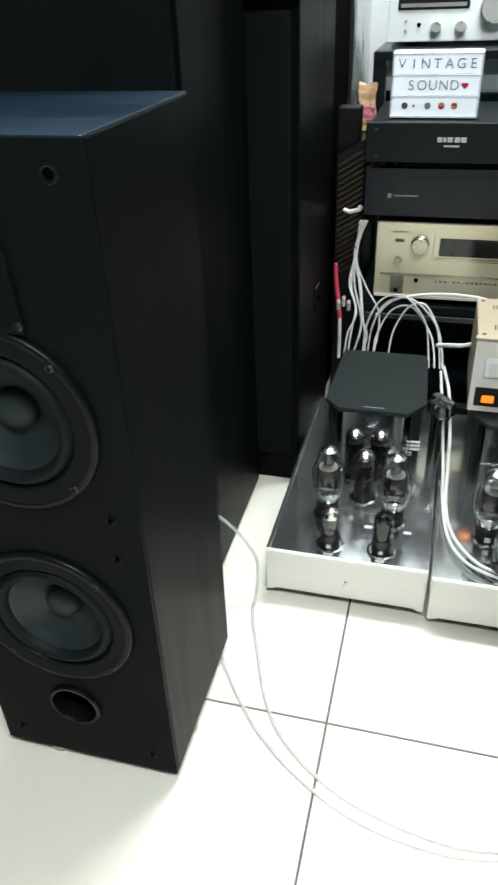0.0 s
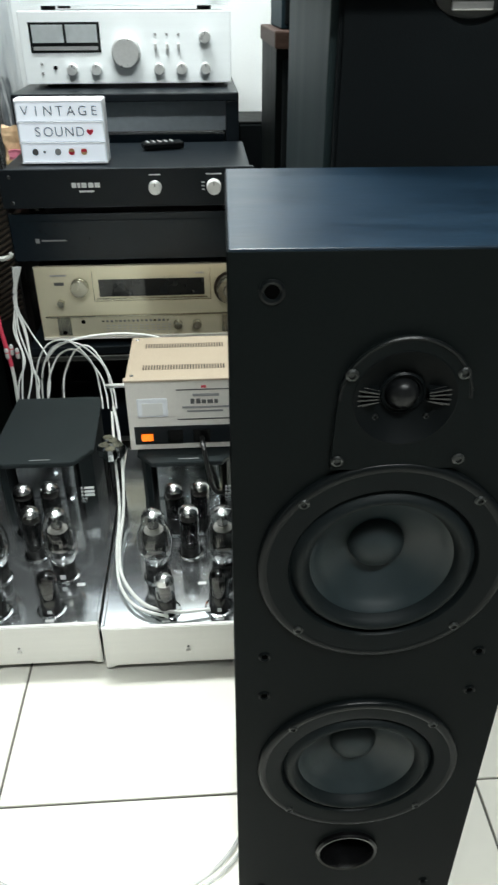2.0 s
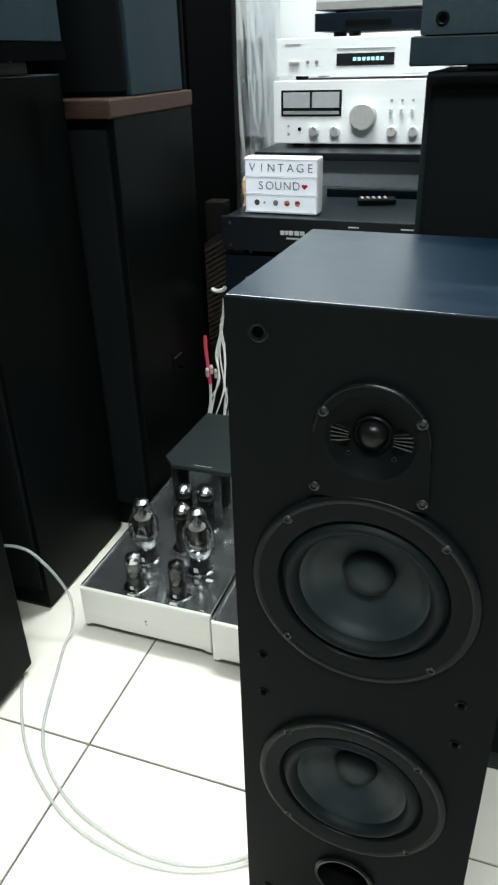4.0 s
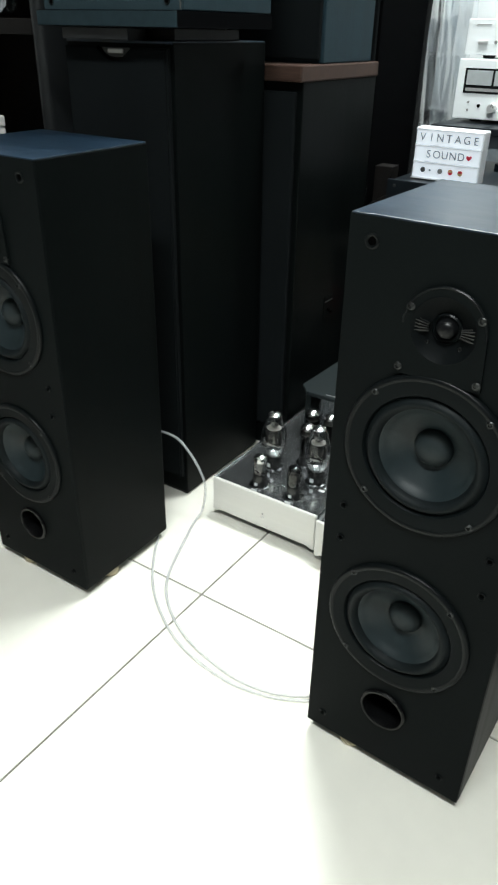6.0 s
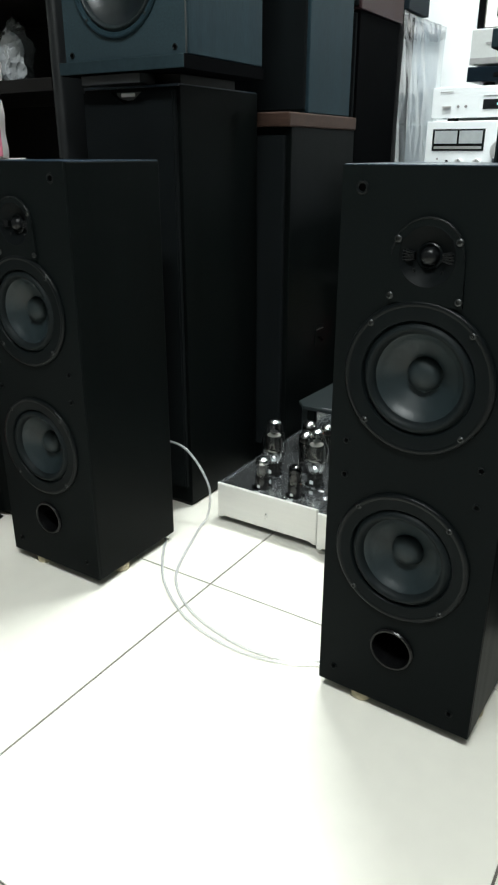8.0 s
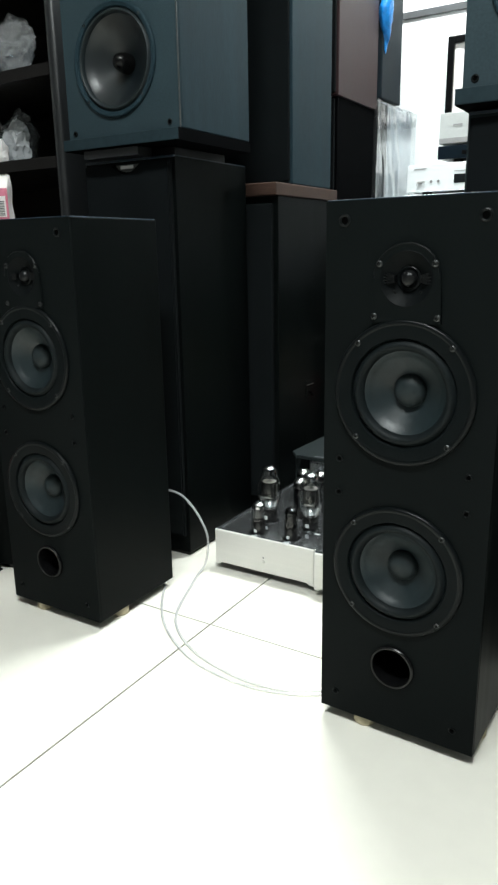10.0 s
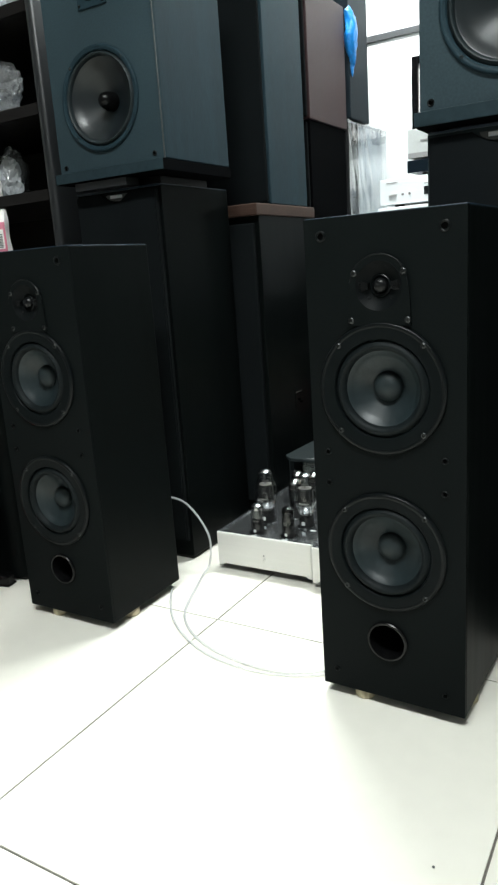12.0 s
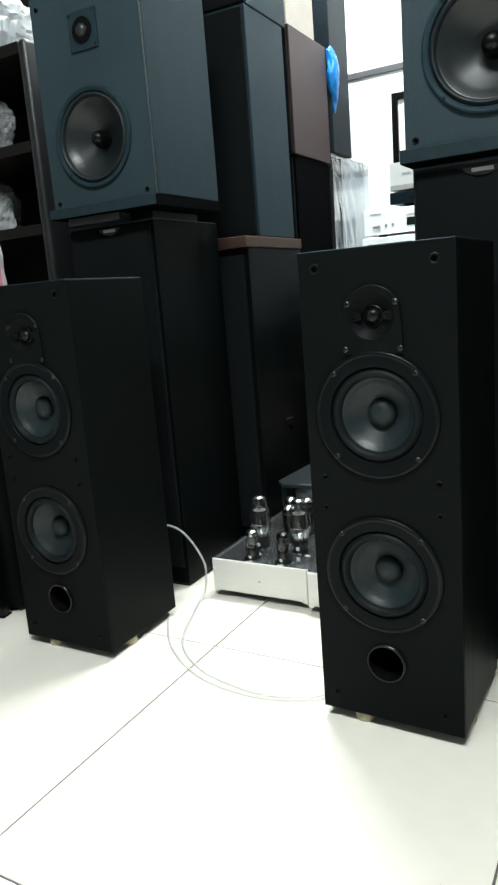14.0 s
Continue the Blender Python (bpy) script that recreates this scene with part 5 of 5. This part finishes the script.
part("dark_mark", box(-0.036, -0.0022, 0.024, -0.010, -0.001, 0.042, 0.0003), M_INK, oc)

# white foam tray on the rounded tower, with a red and white packet
ft = thing("foam_tray", -0.620, 0.0, 0.690, "white foam packing piece on a black tower", "packing foam")
part("foam_top", box(-0.150, 0.030, 0.020, 0.032, 0.190, 0.040, 0.003), M_FOAM, ft)
part("foam_leg", box(0.005, 0.030, 0.0, 0.030, 0.190, 0.020, 0.003), M_FOAM, ft)
part("foam_leg", box(-0.150, 0.030, 0.0, -0.110, 0.190, 0.020, 0.003), M_FOAM, ft)
pk = thing("paper_packet", -0.630, 0.080, 0.730, "white paper packet with pink print and a bar code label", "packet", 30)
body = grid_box(-0.125, -0.002, 0.0, 0.070, 0.030, 0.106, 12)
for v in body.verts:
    v.co.y += 0.020 * max(0.0, v.co.z - 0.075) / 0.03 * (1 if v.co.y < 0.01 else 0.2)
    v.co.x -= 0.10 * max(0.0, v.co.z - 0.078)
part("packet_body", crumple(body, 0.0022, 30), M_PAPER, pk, smooth=True)
part("pale_band", box(-0.122, -0.005, 0.003, 0.020, -0.0035, 0.077, 0.0005), M_PALEPINK, pk)
part("pink_band", box(0.020, -0.005, 0.003, 0.0715, -0.0035, 0.077, 0.0005), M_PINK, pk)
part("packet_label", box(-0.118, -0.0065, 0.019, 0.067, -0.0050, 0.061, 0.0003), M_PAPER, pk)
for k in range(9):
    part("bar_code", box(0.052, -0.0072, 0.022 + k * 0.0034, 0.064, -0.0064, 0.0238 + k * 0.0034), M_INK, pk)
for a in ((-0.055, 0.022), (-0.040, 0.024), (-0.030, 0.022), (0.000, 0.022), (0.004, 0.032), (-0.022, 0.046), (0.02, 0.042)):
    part("print_mark", box(a[0], -0.0072, a[1], a[0] + 0.005, -0.0064, a[1] + 0.005), M_INK, pk)

# picture frame leaning, red bag, grey sheet
of = thing("leaning_frame", -0.720, -0.090, 0.02, "olive gilt wooden frame with dark picture, leaning in a bag", "picture frame")
of.matrix_world = pose(-0.702, -0.088, 0.0235, 0, 9, -2)
for p in ((-0.15, 0.002, -0.124, 0.776), (0.106, 0.002, 0.132, 0.776), (-0.124, 0.002, 0.106, 0.028), (-0.124, 0.750, 0.106, 0.776)):
    part("frame_bar", box(p[0], 0.0, p[1], p[2], 0.016, p[3], 0.003), M_OLIVE, of)
part("picture", box(-0.124, 0.006, 0.028, 0.106, 0.012, 0.750), M_DARKPIC, of)
rb = thing("shopping_bag", -0.713, -0.130, 0.0, "red non-woven shopping bag standing open on the tiles", "bag")
bm = bmesh.new()
N, loops = 64, []
for j in range(19):
    z = 0.285 * j / 18
    f = z / 0.285
    ring = []
    for k in range(N):
        a = 2 * math.pi * (k + 0.5) / N
        ca, sa = math.cos(a), math.sin(a)
        hx, hy = 0.147 + 0.022 * f, 0.062 + 0.006 * f
        px = hx * math.copysign(abs(ca) ** 0.30, ca) + 0.024 * f
        py = hy * math.copysign(abs(sa) ** 0.30, sa)
        crease = 0.007 * noise.noise(Vector((px * 11, py * 14, z * 9))) + 0.004 * abs(noise.noise(Vector((px * 20 + z * 26, py * 24, z * 12))))
        sag = 0.014 * noise.noise(Vector((px * 14, py * 14, 3.0))) * f ** 6
        ring.append(bm.verts.new((px + ca * crease * (0.3 + f), py + sa * crease * (0.3 + f), z + sag)))
    loops.append(ring)
for a, b in zip(loops, loops[1:]):
    for k in range(N):
        bm.faces.new((a[k], a[(k + 1) % N], b[(k + 1) % N], b[k]))
hem = [bm.verts.new(v.co * 0.985 + Vector((0, 0, -0.020 + 0.015 * v.co.z))) for v in loops[-1]]
for k in range(N):
    bm.faces.new((loops[-1][k], loops[-1][(k + 1) % N], hem[(k + 1) % N], hem[k]))
bm.faces.new(loops[0])
part("bag_body", bm, M_BAGRED, rb, smooth=True)


def webbing(points, half, axis):
    """A flat strap of given half width along a smooth line."""
    sb, prev = bmesh.new(), None
    line = spline(points, 8)
    for k, p in enumerate(line):
        d = (line[min(k + 1, len(line) - 1)] - line[max(k - 1, 0)]).normalized()
        n = d.cross(axis).normalized() * 0.0012
        q = [sb.verts.new(p + axis * half * u + n * v) for u, v in ((-1, -1), (1, -1), (1, 1), (-1, 1))]
        if prev:
            for j in range(4):
                sb.faces.new((prev[j], prev[(j + 1) % 4], q[(j + 1) % 4], q[j]))
        prev = q
    return sb


part("handle", webbing([(0.180, 0.022, 0.252), (0.212, 0.024, 0.246), (0.240, 0.026, 0.262), (0.248, 0.026, 0.290), (0.232, 0.026, 0.312), (0.206, 0.024, 0.308), (0.186, 0.020, 0.280)], 0.014, Vector((0.1, 0.98, 0.15)).normalized()), M_BAGRED, rb)
part("handle", webbing([(-0.060, -0.066, 0.240), (-0.056, -0.067, 0.290), (-0.030, -0.060, 0.318), (0.020, -0.060, 0.316), (0.044, -0.067, 0.286), (0.048, -0.067, 0.240)], 0.012, Vector((0.0, 0.35, 0.94)).normalized()), M_BAGRED, rb)
part("strap", webbing([(0.040, 0.030, 0.385), (0.100, 0.034, 0.364), (0.153, 0.034, 0.346), (0.190, 0.030, 0.318), (0.196, 0.024, 0.285)], 0.008, Vector((0.25, 0.2, 0.95)).normalized()), M_WEB, rb, "dark grey webbing strap")
fb = thing("floor_block", -0.552, -0.050, 0.0, "small black block on the tiles beside the red bag", "block", 12)
part("block_body", box(-0.020, -0.013, 0.0, 0.020, 0.013, 0.024, 0.003), M_PLAST, fb)
part("block_lip", box(-0.022, -0.015, 0.0, 0.022, 0.015, 0.004, 0.001), M_PLAST, fb)
gs = thing("grey_sheet", -0.570, -0.225, 0.0, "grey felt sheet hanging to the floor", "sheet", -12)
part("sheet_drop", crumple(grid_box(-0.12, 0.0, 0.0, 0.052, 0.012, 0.33, 8), 0.006, 9), M_GREYSHEET, gs)
part("sheet_foot", box(-0.12, -0.035, 0.0, 0.075, 0.02, 0.006, 0.002), M_GREYSHEET, gs)
tagged(part("crumb", lathe([(0.0012, 0.0), (0.0018, 0.001), (0.0010, 0.002), (0, 0.0023)], at(0.547, -0.399, 0.0), 8), M_INK), "tiny dark crumb on the tiles", "crumb")

# ---- floor tiles ----
tile_me = None
T = 0.6
for i in range(-3, 4):
    for j in range(-5, 3):
        x0, x1, y0, y1 = max(i * T, X0), min(i * T + T, X1), max(j * T, Y0), min(j * T + T, Y1)
        if x1 - x0 < 0.02 or y1 - y0 < 0.02:
            continue
        full = x1 - x0 > T - 0.001 and y1 - y0 > T - 0.001
        if full and tile_me:
            ob = new("tile", tile_me)
            ob.parent = g
        else:
            w, d = x1 - x0 - 0.0032, y1 - y0 - 0.0032
            ob = part("tile", box(-w / 2, -d / 2, -0.0034, w / 2, d / 2, 0.0, 0.0006, 1), M_TILE, g)
            if full:
                tile_me = ob.data
        ob.location = ((x0 + x1) / 2, (y0 + y1) / 2, 0)
